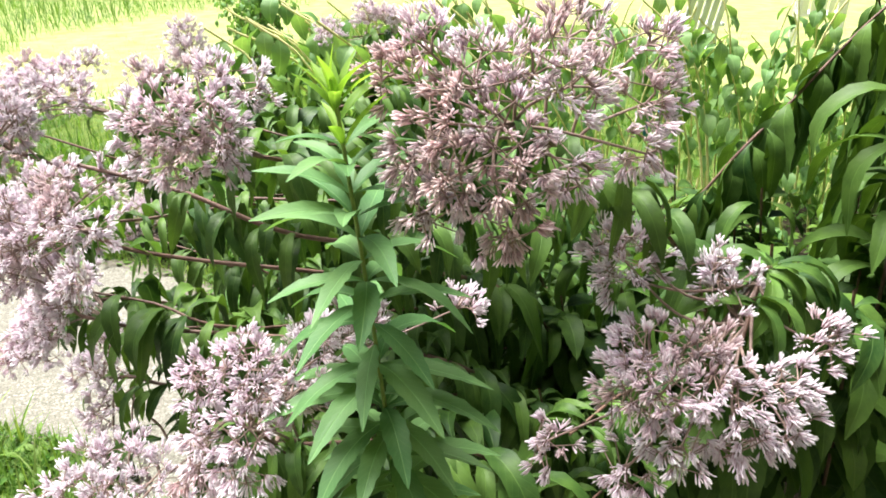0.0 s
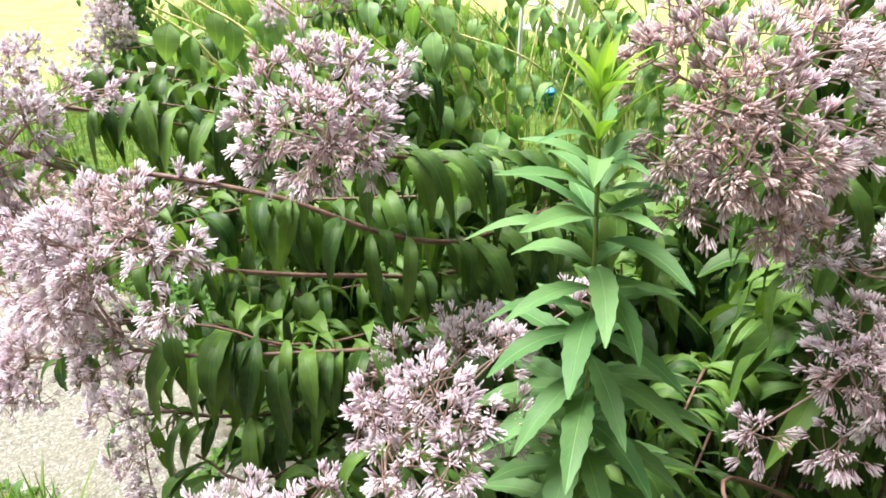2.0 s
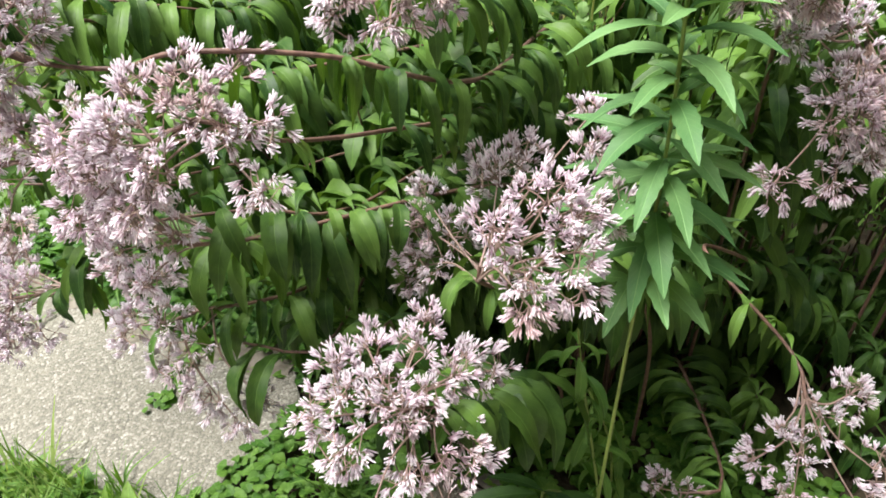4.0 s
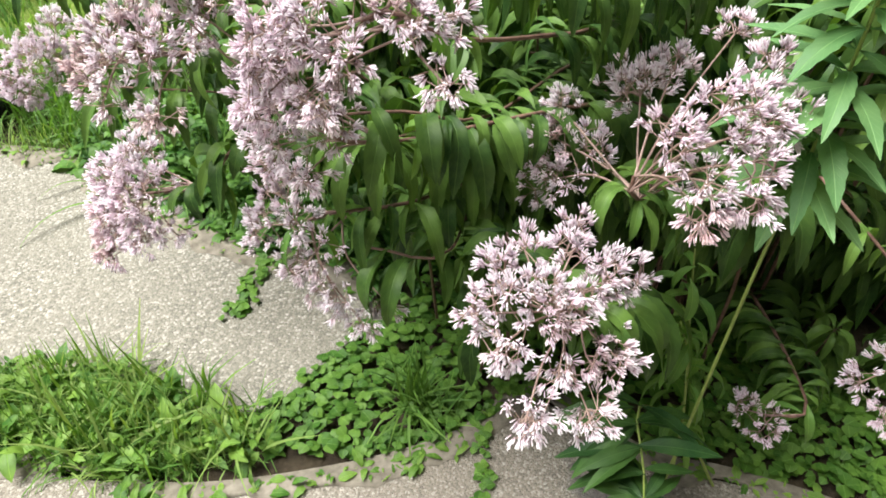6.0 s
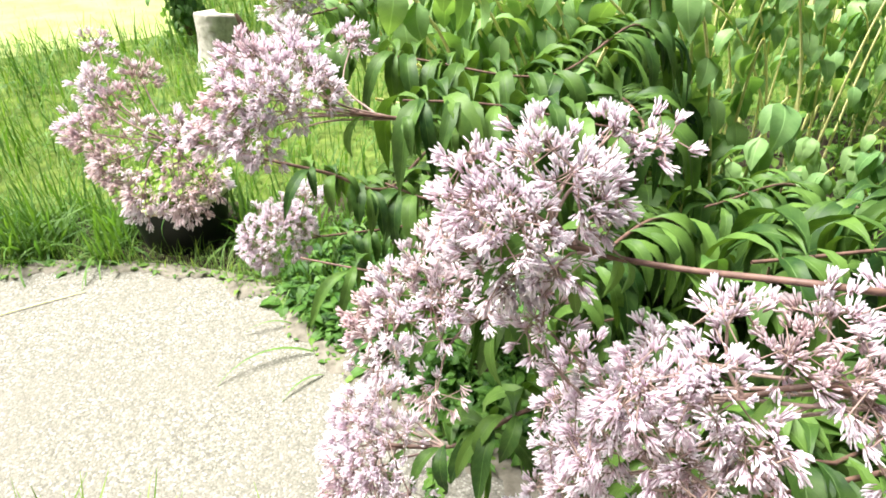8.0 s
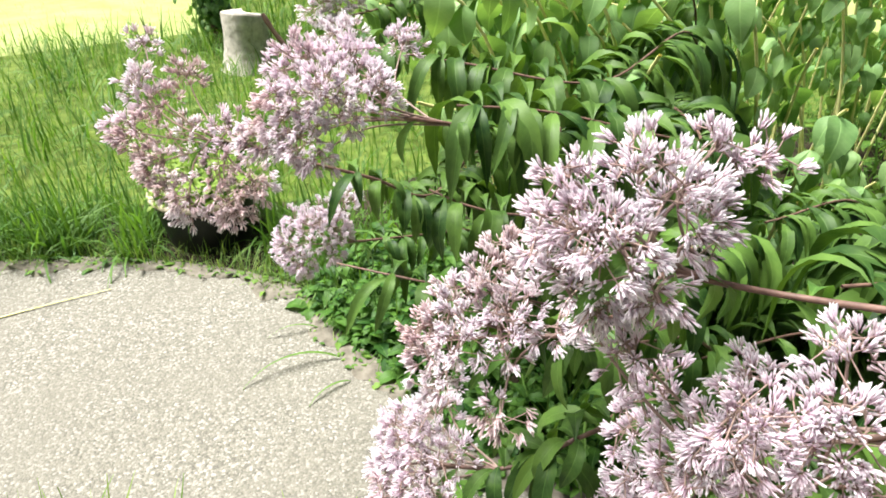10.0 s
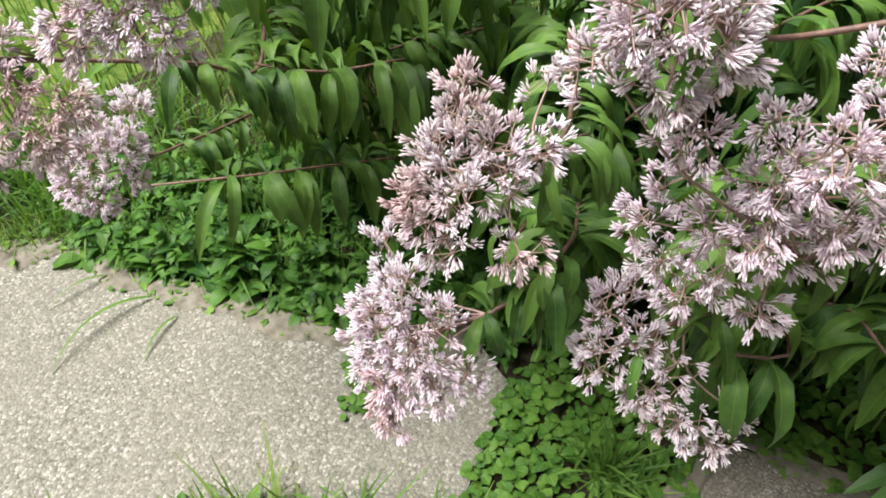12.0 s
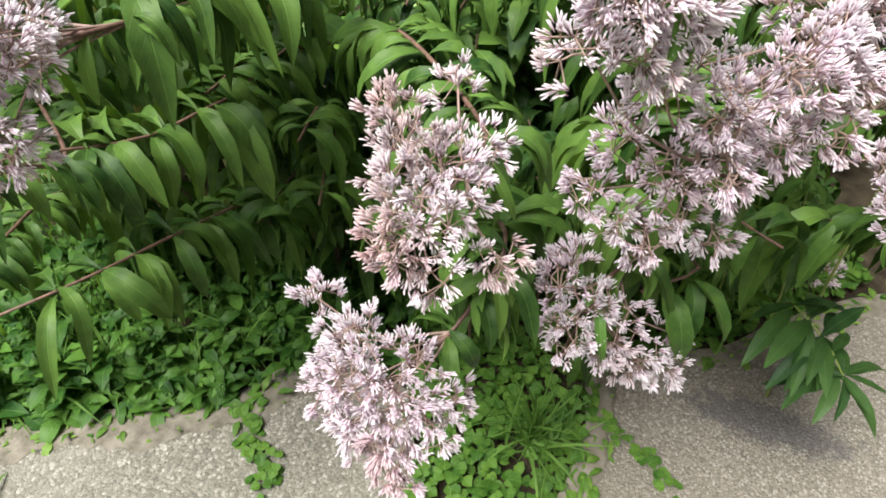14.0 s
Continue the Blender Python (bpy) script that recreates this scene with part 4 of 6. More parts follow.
flowering_stem("joe-pye stem with a tall lilac flower dome beyond the path corner",
               [(-0.1, 1.75, 0), (-0.2, 1.72, 0.5), (-0.4, 1.65, 0.85), (-0.506, 1.407, 0.958), (-0.732, 1.348, 1.027)],
               [((-0.829, 1.342, 1.064), (-0.31, -0.565, 0.765), 0.053, 88, 13, 6, 19),
                ((-0.852, 1.391, 1.086), (-0.382, 0.265, 0.885), 0.046, 80, 10, 6, 19),
                ((-0.877, 1.351, 1.045), (-0.843, -0.404, 0.355), 0.043, 80, 9, 6, 19),
                ((-0.796, 1.399, 1.073), (0.333, 0.047, 0.942), 0.047, 80, 10, 6, 19),
                ((-0.867, 1.33, 1.019), (-0.564, -0.756, -0.332), 0.042, 80, 8, 6, 19),
                ((-0.77, 1.358, 1.062), (0.853, -0.252, 0.457), 0.031, 80, 5, 5, 19),
                ((-0.808, 1.322, 1.055), (0.226, -0.947, 0.23), 0.032, 80, 6, 5, 19),
                ((-0.804, 1.509, 1.084), (0.082, 0.45, 0.889), 0.038, 80, 8, 5, 19),
                ((-0.709, 1.541, 1.067), (0.546, 0.3, 0.782), 0.032, 80, 6, 5, 19),
                ((-0.913, 1.352, 1.01), (-0.903, -0.412, -0.12), 0.034, 80, 7, 5, 19),
                ((-0.854, 1.307, 0.999), (-0.138, -0.769, -0.624), 0.025, 80, 4, 4, 19)], leaves=(0.2, 0.95, 0.09))
flowering_stem("joe-pye stem with a loose ring of fading lilac flowers",
               [(-0.2, 1.95, 0), (-0.32, 1.9, 0.4), (-0.5, 1.8, 0.75), (-0.669, 1.54, 0.804), (-0.778, 1.486, 0.876), (-0.949, 1.467, 0.948), (-1.001, 1.446, 0.975)],
               [((-1.097, 1.53, 1.031), (-0.382, 0.265, 0.885), 0.035, 80, 7, 5, 19),
                ((-1.104, 1.477, 0.982), (-0.921, -0.065, 0.385), 0.041, 80, 9, 5, 19),
                ((-1.067, 1.443, 0.951), (-0.738, -0.668, -0.094), 0.042, 80, 8, 6, 19),
                ((-1.037, 1.406, 0.91), (-0.341, -0.773, -0.535), 0.041, 80, 9, 5, 19),
                ((-0.983, 1.4, 0.898), (-0.048, -0.838, -0.544), 0.038, 80, 8, 5, 19),
                ((-0.948, 1.412, 0.922), (0.389, -0.887, -0.251), 0.036, 80, 7, 5, 19),
                ((-1.036, 1.555, 1.034), (0.27, 0.298, 0.916), 0.029, 80, 5, 5, 19),
                ((-1.07, 1.513, 1.004), (-0.384, -0.284, 0.879), 0.029, 80, 4, 5, 19),
                ((-1.099, 1.611, 1.071), (0.097, 0.535, 0.839), 0.012, 80, 4, 4, 19),
                ((-0.984, 1.426, 0.946), (0.037, -0.969, 0.244), 0.029, 80, 5, 5, 19),
                ((-1.028, 1.456, 0.979), (-0.147, -0.826, 0.543), 0.028, 80, 4, 5, 19),
                ((-0.974, 1.468, 0.982), (0.366, -0.483, 0.795), 0.027, 80, 4, 5, 19)], leaves=(0.12, 0.86, 0.08))
flowering_stem("short joe-pye side stem with a small lilac cluster above the weeds",
               [(-0.25, 2.1, 0), (-0.33, 2.05, 0.3), (-0.48, 1.94, 0.47), (-0.68, 1.82, 0.55), (-0.852, 1.755, 0.59)],
               [((-0.886, 1.773, 0.621), (-0.256, -0.236, 0.937), 0.061, 88, 18, 6, 19),
                ((-0.926, 1.754, 0.596), (-0.869, -0.494, 0.023), 0.052, 80, 12, 6, 19),
                ((-0.858, 1.762, 0.622), (0.518, -0.506, 0.69), 0.047, 80, 10, 6, 19),
                ((-0.82, 1.742, 0.694), (0.391, 0.239, 0.889), 0.038, 80, 8, 5, 19),
                ((-0.919, 1.734, 0.566), (-0.124, -0.686, -0.717), 0.032, 80, 6, 5, 19),
                ((-0.854, 1.746, 0.565), (0.502, -0.712, -0.491), 0.025, 80, 4, 4, 19)], leaves=(0.3, 0.9, 0.1))
flowering_stem("far joe-pye stem with a faded narrow flower cluster beside the lawn",
               [(-0.1, 2.3, 0), (-0.25, 2.3, 0.6), (-0.5, 2.25, 0.95), (-0.787, 2.093, 0.983)],
               [((-0.792, 2.083, 1.064), (0.019, 0.253, 0.967), 0.059, 88, 16, 6, 19),
                ((-0.807, 2.086, 1.024), (-0.399, -0.896, 0.196), 0.062, 88, 18, 6, 19),
                ((-0.775, 2.082, 1.028), (0.298, -0.862, 0.41), 0.052, 80, 13, 6, 19)], leaves=(0.3, 0.95, 0.1))
flowering_stem("far joe-pye stem with small pale flower clusters behind the others",
               [(0.3, 2.2, 0), (0.2, 2.2, 0.7), (0.05, 2.15, 1.05), (-0.293, 2.099, 1.058)],
               [((-0.354, 2.059, 1.065), (-0.322, 0.111, 0.94), 0.055, 88, 14, 6, 19),
                ((-0.24, 2.122, 1.099), (0.019, 0.253, 0.967), 0.064, 88, 19, 6, 19),
                ((-0.193, 2.117, 1.096), (0.531, 0.144, 0.835), 0.053, 88, 13, 6, 19)], leaves=(0.2, 0.98, 0.1))
flowering_stem("low joe-pye shoot with sparse lilac heads in the shade",
               [(0.75, 0.75, 0), (0.7, 0.7, 0.3), (0.237, 0.653, 0.667), (0.224, 0.457, 0.605), (0.181, 0.394, 0.59)],
               [((0.198, 0.377, 0.562), (0.071, -0.357, 0.932), 0.037, 80, 4, 5, 19),
                ((0.245, 0.371, 0.585), (0.659, -0.025, 0.752), 0.029, 80, 4, 5, 19),
                ((0.163, 0.364, 0.521), (-0.725, -0.566, 0.393), 0.039, 80, 4, 5, 19),
                ((0.117, 0.395, 0.498), (-0.94, 0.268, 0.213), 0.024, 80, 4, 4, 19),
                ((0.136, 0.338, 0.474), (-0.644, -0.646, -0.41), 0.034, 80, 4, 5, 19),
                ((0.199, 0.289, 0.473), (-0.183, -0.946, -0.268), 0.035, 80, 4, 5, 19),
                ((0.234, 0.299, 0.509), (0.595, -0.76, 0.261), 0.034, 80, 4, 5, 19),
                ((0.156, 0.401, 0.534), (-0.05, 0.688, 0.724), 0.014, 80, 4, 4, 19)], leaves=(0.15, 0.6, 0.1))
flowering_stem("small lilac flower shoot lying over the ground cover",
               [(0.5, 0.85, 0), (0.45, 0.8, 0.15), (0.215, 0.479, 0.27), (0.131, 0.493, 0.265)],
               [((0.096, 0.51, 0.283), (-0.444, 0.34, 0.829), 0.033, 80, 4, 5, 19),
                ((0.125, 0.484, 0.257), (-0.194, -0.775, 0.602), 0.038, 80, 4, 5, 19)], leaves=(0.2, 0.8, 0.08))
leafy_stem([(0.1, 1.9, 0), (-0.02, 1.85, 0.55), (-0.15, 1.75, 0.85), (-0.261, 1.407, 0.929), (-0.507, 1.399, 0.998), (-0.652, 1.394, 1.021)], (0.3, 1.0, 0.045), "arching joe-pye stem with a comb of long drooping leaves", None, 4, (1.08, 0.85))
leafy_stem([(0.2, 2, 0), (0.1, 1.95, 0.6), (-0.02, 1.9, 0.95), (-0.323, 1.673, 0.94), (-0.583, 1.712, 0.981), (-0.78, 1.732, 1.019)], (0.3, 1.0, 0.05), "arching joe-pye stem with a comb of long drooping leaves", None, 4, (1.08, 0.85))
leafy_stem([(0.3, 1.2, 0), (0.2, 1.15, 0.45), (0.05, 1.05, 0.72), (-0.287, 0.83, 0.825), (-0.416, 0.823, 0.872), (-0.537, 0.824, 0.897)], (0.25, 0.95, 0.045), "arching joe-pye stem with a comb of long drooping leaves")
leafy_stem([(0.15, 1.25, 0), (0.08, 1.2, 0.3), (-0.1, 1.15, 0.5), (-0.362, 0.793, 0.638), (-0.473, 0.839, 0.651)], (0.25, 1.0, 0.05), "arching joe-pye stem with a comb of long drooping leaves")
leafy_stem([(0.2, 1.5, 0), (0.1, 1.4, 0.5), (-0.05, 1.2, 0.86), (-0.049, 0.969, 0.965), (-0.257, 0.953, 0.98), (-0.369, 0.953, 0.986)], (0.3, 1.0, 0.045), "arching joe-pye stem with a comb of long drooping leaves", None, 4, (1.0, 0.8))
leafy_stem([(-0.05, 1.65, 0), (-0.15, 1.62, 0.45), (-0.35, 1.5, 0.72), (-0.577, 1.499, 0.785), (-0.672, 1.54, 0.815)], (0.25, 1.0, 0.045), "arching joe-pye stem with a comb of long drooping leaves", None, 4, (1.08, 0.85))
leafy_stem([(-0.1, 1.6, 0), (-0.2, 1.6, 0.35), (-0.38, 1.55, 0.5), (-0.698, 1.58, 0.597), (-0.847, 1.665, 0.599)], (0.25, 0.9, 0.06), "arching joe-pye stem with a comb of long drooping leaves", None, 4, (1.08, 0.85))


# leafy stems that fill the bed, arching from the roots towards the path
rb = random.Random(21)
for i in range(32):
    x = rb.uniform(-0.2, 0.62)
    y = rb.uniform(0.92, 1.6)
    reach = rb.uniform(0.35, 0.65)
    away = math.radians(rb.uniform(185, 250))
    h = rb.uniform(0.5, 0.84)
    dx, dy = math.cos(away), math.sin(away)
    reach = max(0.2, min(reach, (x + 0.45) / abs(dx), (y - 0.68) / max(0.1, abs(dy) * 0.7)))
    leafy_stem([(x, y, -0.02), (x + dx * reach * 0.2, y + dy * reach * 0.2, h * 0.6), (x + dx * reach * 0.55, y + dy * reach * 0.45, h * 0.95), (x + dx * reach, y + dy * reach * 0.7, h)],
               (0.25, 1.0, 0.05), "arching joe-pye stem with long drooping dark green leaves", None, 4, (0.86, 0.64), None, 0.004, 0 if i < 24 else 60)
# upright dark stems at the shaded end of the bed
for i in range(10):
    y = rb.uniform(0.6, 1.3)
    x = y * 0.62 + rb.uniform(0.12, 0.5) + (0.16 if y < 0.75 else 0.0)
    h = rb.uniform(1.2, 1.55)
    leafy_stem([(x, y, -0.02), (x - 0.03, y - 0.02, h * 0.5), (x - rb.uniform(0.05, 0.16), y - rb.uniform(0.02, 0.1), h)], (0.5, 1.0, 0.075),
               "tall upright joe-pye stem with large dark leaves, shading the bed", None, 4, (1.15, 0.8), None, 0.0045, 44)
# stems added beyond the right edge of view to shade the hollow
for i in range(7):
    x, y = rb.uniform(1.0, 1.5), rb.uniform(-0.1, 0.75)
    h = rb.uniform(1.3, 1.65)
    leafy_stem([(x, y, -0.02), (x + 0.02, y, h * 0.5), (x + rb.uniform(-0.06, 0.1), y + rb.uniform(-0.05, 0.1), h)], (0.36, 1.0, 0.085),
               "tall upright joe-pye stem with large dark leaves, shading the bed", None, 4, (0.95, 0.65), None, 0.0045, 70)
leafy_stem([(0.25, 1.28, -0.02), (0.36, 1.16, 0.7), (0.47, 1.1, 0.96), (0.57, 1.1, 1.09), (0.67, 1.1, 1.22), (0.8, 1.08, 1.36)], (0.52, 1.0, 0.04), "arching joe-pye stem hung with large dark drooping leaves", JOE_HANG, 4, (0.9, 0.8))
for x, y, h in ((0.72, 1.02, 1.42), (0.8, 1.12, 1.5), (0.7, 1.0, 1.28), (0.84, 1.25, 1.36), (0.86, 1.0, 1.5), (0.78, 1.3, 1.25)):
    leafy_stem([(x + 0.16, y + 0.1, -0.02), (x + 0.13, y + 0.08, h * 0.5), (x + 0.07, y + 0.03, h * 0.85), (x, y, h)], (0.42, 1.0, 0.055), "tall joe-pye stem hung with large dark drooping leaves", JOE_HANG, 4, (0.95, 0.8))
# spreading leafy tops between the flowers
for i in range(22):
    x, y = rb.uniform(-0.35, 0.75), rb.uniform(1.0, 1.6)
    h = rb.uniform(0.62, 0.86)
    leafy_stem([(x + 0.1, y + 0.1, -0.02), (x + 0.06, y + 0.05, h * 0.6), (x, y, h)], (0.45, 1.0, 0.06), "upright joe-pye shoot with spreading green leaves", JOE_FLAT, 4, (0.95, 0.7))

for i in range(4):
    x, y = rb.uniform(0.3, 0.8), rb.uniform(0.75, 1.0)
    h = rb.uniform(0.15, 0.35)
    leafy_stem([(x + 0.08, y + 0.05, -0.02), (x + 0.05, y + 0.03, h * 0.6), (x, y, h)], (0.2, 1.0, 0.06), "short shaded joe-pye shoot with dark leaves", JOE + JOE_FLAT, 4, (0.85, 0.65))


for i in range(24):
    x, y = rb.uniform(0.45, 1.7), rb.uniform(0.45, 1.5)
    h = rb.uniform(0.22, 0.55)
    leafy_stem([(x + 0.08, y + 0.05, -0.02), (x + 0.05, y + 0.03, h * 0.6), (x - 0.03, y, h)], (0.12, 1.0, 0.06), "short shaded joe-pye shoot with dark leaves", None, 4, (0.95, 0.6), None, 0.004, 20)
for i in range(9):
    x, y = rb.uniform(0.36, 0.62), rb.uniform(0.72, 1.15)
    h = rb.uniform(0.82, 1.0)
    leafy_stem([(x + 0.12, y + 0.1, -0.02), (x + 0.08, y + 0.06, h * 0.6), (x, y, h)], (0.6, 1.0, 0.06), "upright joe-pye shoot with spreading green leaves", JOE_FLAT + JOE, 4, (1.0, 0.75))
# more tall stems added at the right, mostly unseen, to darken the soil
for i in range(18):
    x, y = rb.uniform(0.95, 1.75), rb.uniform(-0.2, 1.3)
    h = rb.uniform(1.4, 1.75)
    leafy_stem([(x, y, -0.02), (x + 0.02, y, h * 0.5), (x + rb.uniform(-0.1, 0.1), y + rb.uniform(-0.05, 0.1), h)], (0.2, 1.0, 0.08), "tall upright joe-pye stem with large dark leaves, shading the bed", None, 4, (1.15, 0.8), None, 0.0045, 52)
for i in range(9):
    x, y = rb.uniform(0.1, 0.34), rb.uniform(0.8, 1.08)
    h = rb.uniform(0.58, 0.78)
    leafy_stem([(x + 0.1, y + 0.06, -0.02), (x + 0.06, y + 0.04, h * 0.6), (x, y, h)], (0.5, 1.0, 0.045), "upright joe-pye shoot with narrow arching leaves", JOE, 4, (0.75, 0.55))
for i in range(32):
    x, y = rb.uniform(0.85, 1.75), rb.uniform(0.45, 1.35)
    h = rb.uniform(0.14, 0.4)
    leafy_stem([(x + 0.06, y + 0.05, -0.02), (x + 0.04, y + 0.03, h * 0.6), (x - 0.03, y, h)], (0.1, 1.0, 0.06), "short shaded joe-pye shoot with dark leaves", None, 4, (0.8, 0.5), None, 0.0035, 20)
for i in range(30):
    x, y = rb.uniform(0.4, 1.05), rb.uniform(0.36, 0.85)
    h = rb.uniform(0.1, 0.3)
    leafy_stem([(x + 0.06, y + 0.05, -0.02), (x + 0.04, y + 0.03, h * 0.6), (x - 0.03, y, h)], (0.1, 1.0, 0.06), "short shaded joe-pye shoot with dark leaves", None, 4, (0.75, 0.5), None, 0.0035, 18)
# pale drooping shoots by the path
for label, pts, gap in (("thin yellow-green shoot with narrow drooping leaves", [(0.05, 0.56, -0.02), (0.01, 0.57, 0.25), (-0.02, 0.61, 0.5), (-0.03, 0.635, 0.63)], 0.05),
                        ("thin yellow-green shoot with narrow drooping leaves", [(0.16, 0.66, -0.02), (0.13, 0.67, 0.2), (0.08, 0.7, 0.36)], 0.04)):
    leafy_stem(pts, (0.3, 1.0, gap), label, SHOOT, 3, (1.25, 0.9), M_GREEN_STEM, 0.003)
leafy_stem([(0.12, 0.5, -0.02), (0.02, 0.56, 0.2), (-0.12, 0.57, 0.36), (-0.165, 0.49, 0.315), (-0.19, 0.44, 0.25)], (0.68, 1.0, 0.022), "nodding leafy shoot with narrow dark green leaves over the path", SPEAR, 3, (1.05, 0.85), M_GREEN_STEM, 0.0034)


# ---- goldenrod, upright in front ----
def goldenrod(base, height, label):
    rng = random.Random(8)
    base = np.array(base)
    path = glide([base, base + (0.006, 0.01, height * 0.55), base + (-0.006, 0.0, height * 0.8), base + (-0.026, 0.0, height)])
    top = thing("goldenrod", base, label, "leafy plant")
    v, f = tube(path - base, 0.0032, 0.0018, 7)
    part("stem", mesh_of("stem", v, f, [M_GREEN_STEM]), top)
    z, k = height * 0.65, 0
    while z < height - 0.012:
        f2 = z / height
        i = min(len(path) - 1, int(f2 * (len(path) - 1)))
        left = height - z
        young = max(0.0, 1 - left / 0.11)
        kinds = GOLD_YOUNG if left < 0.03 else GOLD_MID if left < 0.12 else GOLD
        size = rng.uniform(0.88, 1.1) * (0.9 if left < 0.03 else 0.55 + 0.5 * left / 0.12 if left < 0.12 else 0.8 + 0.2 * min(1, (left - 0.12) / 0.15))
        lay_leaf(top, kinds, rng, Vector(path[i] - base), k * 2.399 + rng.uniform(-0.2, 0.2), rng.uniform(-0.1, 0.15) - 0.35 * young, rng.uniform(-0.15, 0.15), size)
        z += 0.0062 * (1 - 0.45 * young)
        k += 1
    for k in range(9):
        lay_leaf(top, GOLD_YOUNG, rng, Vector((-0.026, 0, height - 0.012)), k * 2.4, -0.1 - 0.09 * k, 0, 0.8, "bud_leaf")
    return top


goldenrod((-0.05, 0.515, -0.01), 1.245, "upright goldenrod with bright green toothed leaves and a yellow-green tip")


# ---- oval-leaved plants on straw-coloured stems, behind ----
def oval_plant(points, label, n=17, far=False, low=0.5):
    serial[0] += 1
    rng = random.Random(900 + serial[0])
    path = glide(points, 0.05)
    origin = path[0]
    top = thing("oval_leaved_plant", origin, label, "leafy plant", "straw-stemmed plants")
    v, f = tube(path - origin, 0.006, 0.0036, 6)
    part("stem", mesh_of("stem", v, f, [M_STRAW]), top, None, "straw-yellow stem")
    rest = []
    for k in range(n):
        fr = low + (1 - low) * (k + rng.uniform(0, 0.6)) / n
        i = min(len(path) - 1, int(fr * (len(path) - 1)))
        p = path[i] - origin
        if far:
            rest.append((rng.randrange(10), *p, rng.uniform(0, 6.28), rng.uniform(-0.2, 0.3), rng.uniform(0.8, 1.15)))
        else:
            lay_leaf(top, OVAL, rng, Vector(p), rng.uniform(0, 6.28), rng.uniform(-0.2, 0.3), rng.uniform(-0.3, 0.3), rng.uniform(0.8, 1.15))
    if rest:
        tagged(part("foliage", scatter("foliage", [M_OVAL], OVAL_SHAPES, rest), top), kind="stuff")
    return top


# a stand of them fanning up at the back of the bed, leaves only in its upper part
for i in range(46):
    x, y = rb.uniform(0.25, 2.3), rb.uniform(2.72, 3.6)
    h = rb.uniform(0.85, 1.2)
    lx, ly = rb.uniform(-0.42, 0.3), rb.uniform(-0.2, 0.15)
    oval_plant([(x, y, -0.02), (x + lx * 0.3, y + ly * 0.3, h * 0.5), (x + lx * 0.7, y + ly * 0.7, h * 0.86), (x + lx * 1.1, y + ly * 1.1, h)], "plant with hanging oval leaves on a straw-yellow stem", 17 if i % 4 else 4, i % 4 < 3, 0.34)
for i in range(44):
    x, y = rb.uniform(1.5, 3.4), rb.uniform(2.0, 3.7)
    h = rb.uniform(0.6, 1.1)
    lx, ly = rb.uniform(-0.3, 0.2), rb.uniform(-0.2, 0.1)
    oval_plant([(x, y, -0.02), (x + lx * 0.3, y + ly * 0.3, h * 0.5), (x + lx * 0.7, y + ly * 0.7, h * 0.86), (x + lx * 1.1, y + ly * 1.1, h)], "plant with hanging oval leaves on a straw-yellow stem", 20, True, 0.25)
# nearer ones that lean out between the flower stems
for i in range(60):
    x, y = rb.uniform(-0.3, 0.35), rb.uniform(1.9, 2.75)
    h = rb.uniform(0.85, 1.18)
    lx, ly = rb.uniform(-0.5, -0.05), rb.uniform(-0.3, 0.1)
    oval_plant([(x, y, -0.02), (x + lx * 0.35, y + ly * 0.35, h * 0.5), (x + lx * 0.75, y + ly * 0.75, h * 0.88), (x + lx * 1.1, y + ly * 1.1, h)], "plant with hanging oval leaves on a straw-yellow stem", 17, y > 2.1, 0.45)
for i in range(30):
    x, y = rb.uniform(0.3, 1.9), rb.uniform(1.7, 2.6)
    h = rb.uniform(0.22, 0.46)
    oval_plant([(x, y, -0.02), (x - 0.05, y, h * 0.5), (x - rb.uniform(0.05, 0.2), y - rb.uniform(0.0, 0.15), h)], "low plant with hanging oval leaves on a straw-yellow stem", 14, True, 0.3)
# long bare stalks that lean left over the leaves
for i in range(16):
    x, y = rb.uniform(0.0, 1.3), rb.uniform(2.2, 3.0)
    h = rb.uniform(0.95, 1.2)
    lx, ly = rb.uniform(-0.8, -0.15), rb.uniform(-0.3, 0.15)
    oval_plant([(x, y, -0.02), (x + lx * 0.3, y + ly * 0.3, h * 0.5), (x + lx * 0.7, y + ly * 0.75, h * 0.85), (x + lx * 1.2, y + ly * 1.1, h)], "leaning straw-yellow stalk with a few oval leaves at its top", 7, False, 0.6)


# ---- weeds, clover and grass ----
def inside(p, poly):
    x, y = p
    hit = False
    for (x1, y1), (x2, y2) in zip(poly, poly[1:] + poly[:1]):
        if (y1 > y) != (y2 > y) and x < (x2 - x1) * (y - y1) / (y2 - y1) + x1:
            hit = not hit
    return hit


def fill(poly, n, rng):
    xs, ys = [p[0] for p in poly], [p[1] for p in poly]
    got = []
    while len(got) < n:
        p = (rng.uniform(min(xs), max(xs)), rng.uniform(min(ys), max(ys)))
        if inside(p, poly):
            got.append(p)
    return got


COVER = []
for k in range(4):
    v, f, uv = blade(length=0.032, width=0.034, up0=[8, 14, -6, 4][k], up1=[-18, -8, -22, -28][k], fold=[0.12, 0.2, 0.05, 0.15][k], rows=6, cols=4, shape=0.6, petiole=0.0, wave=0.05)
    COVER.append((v + (0, 0, 0), f, uv))
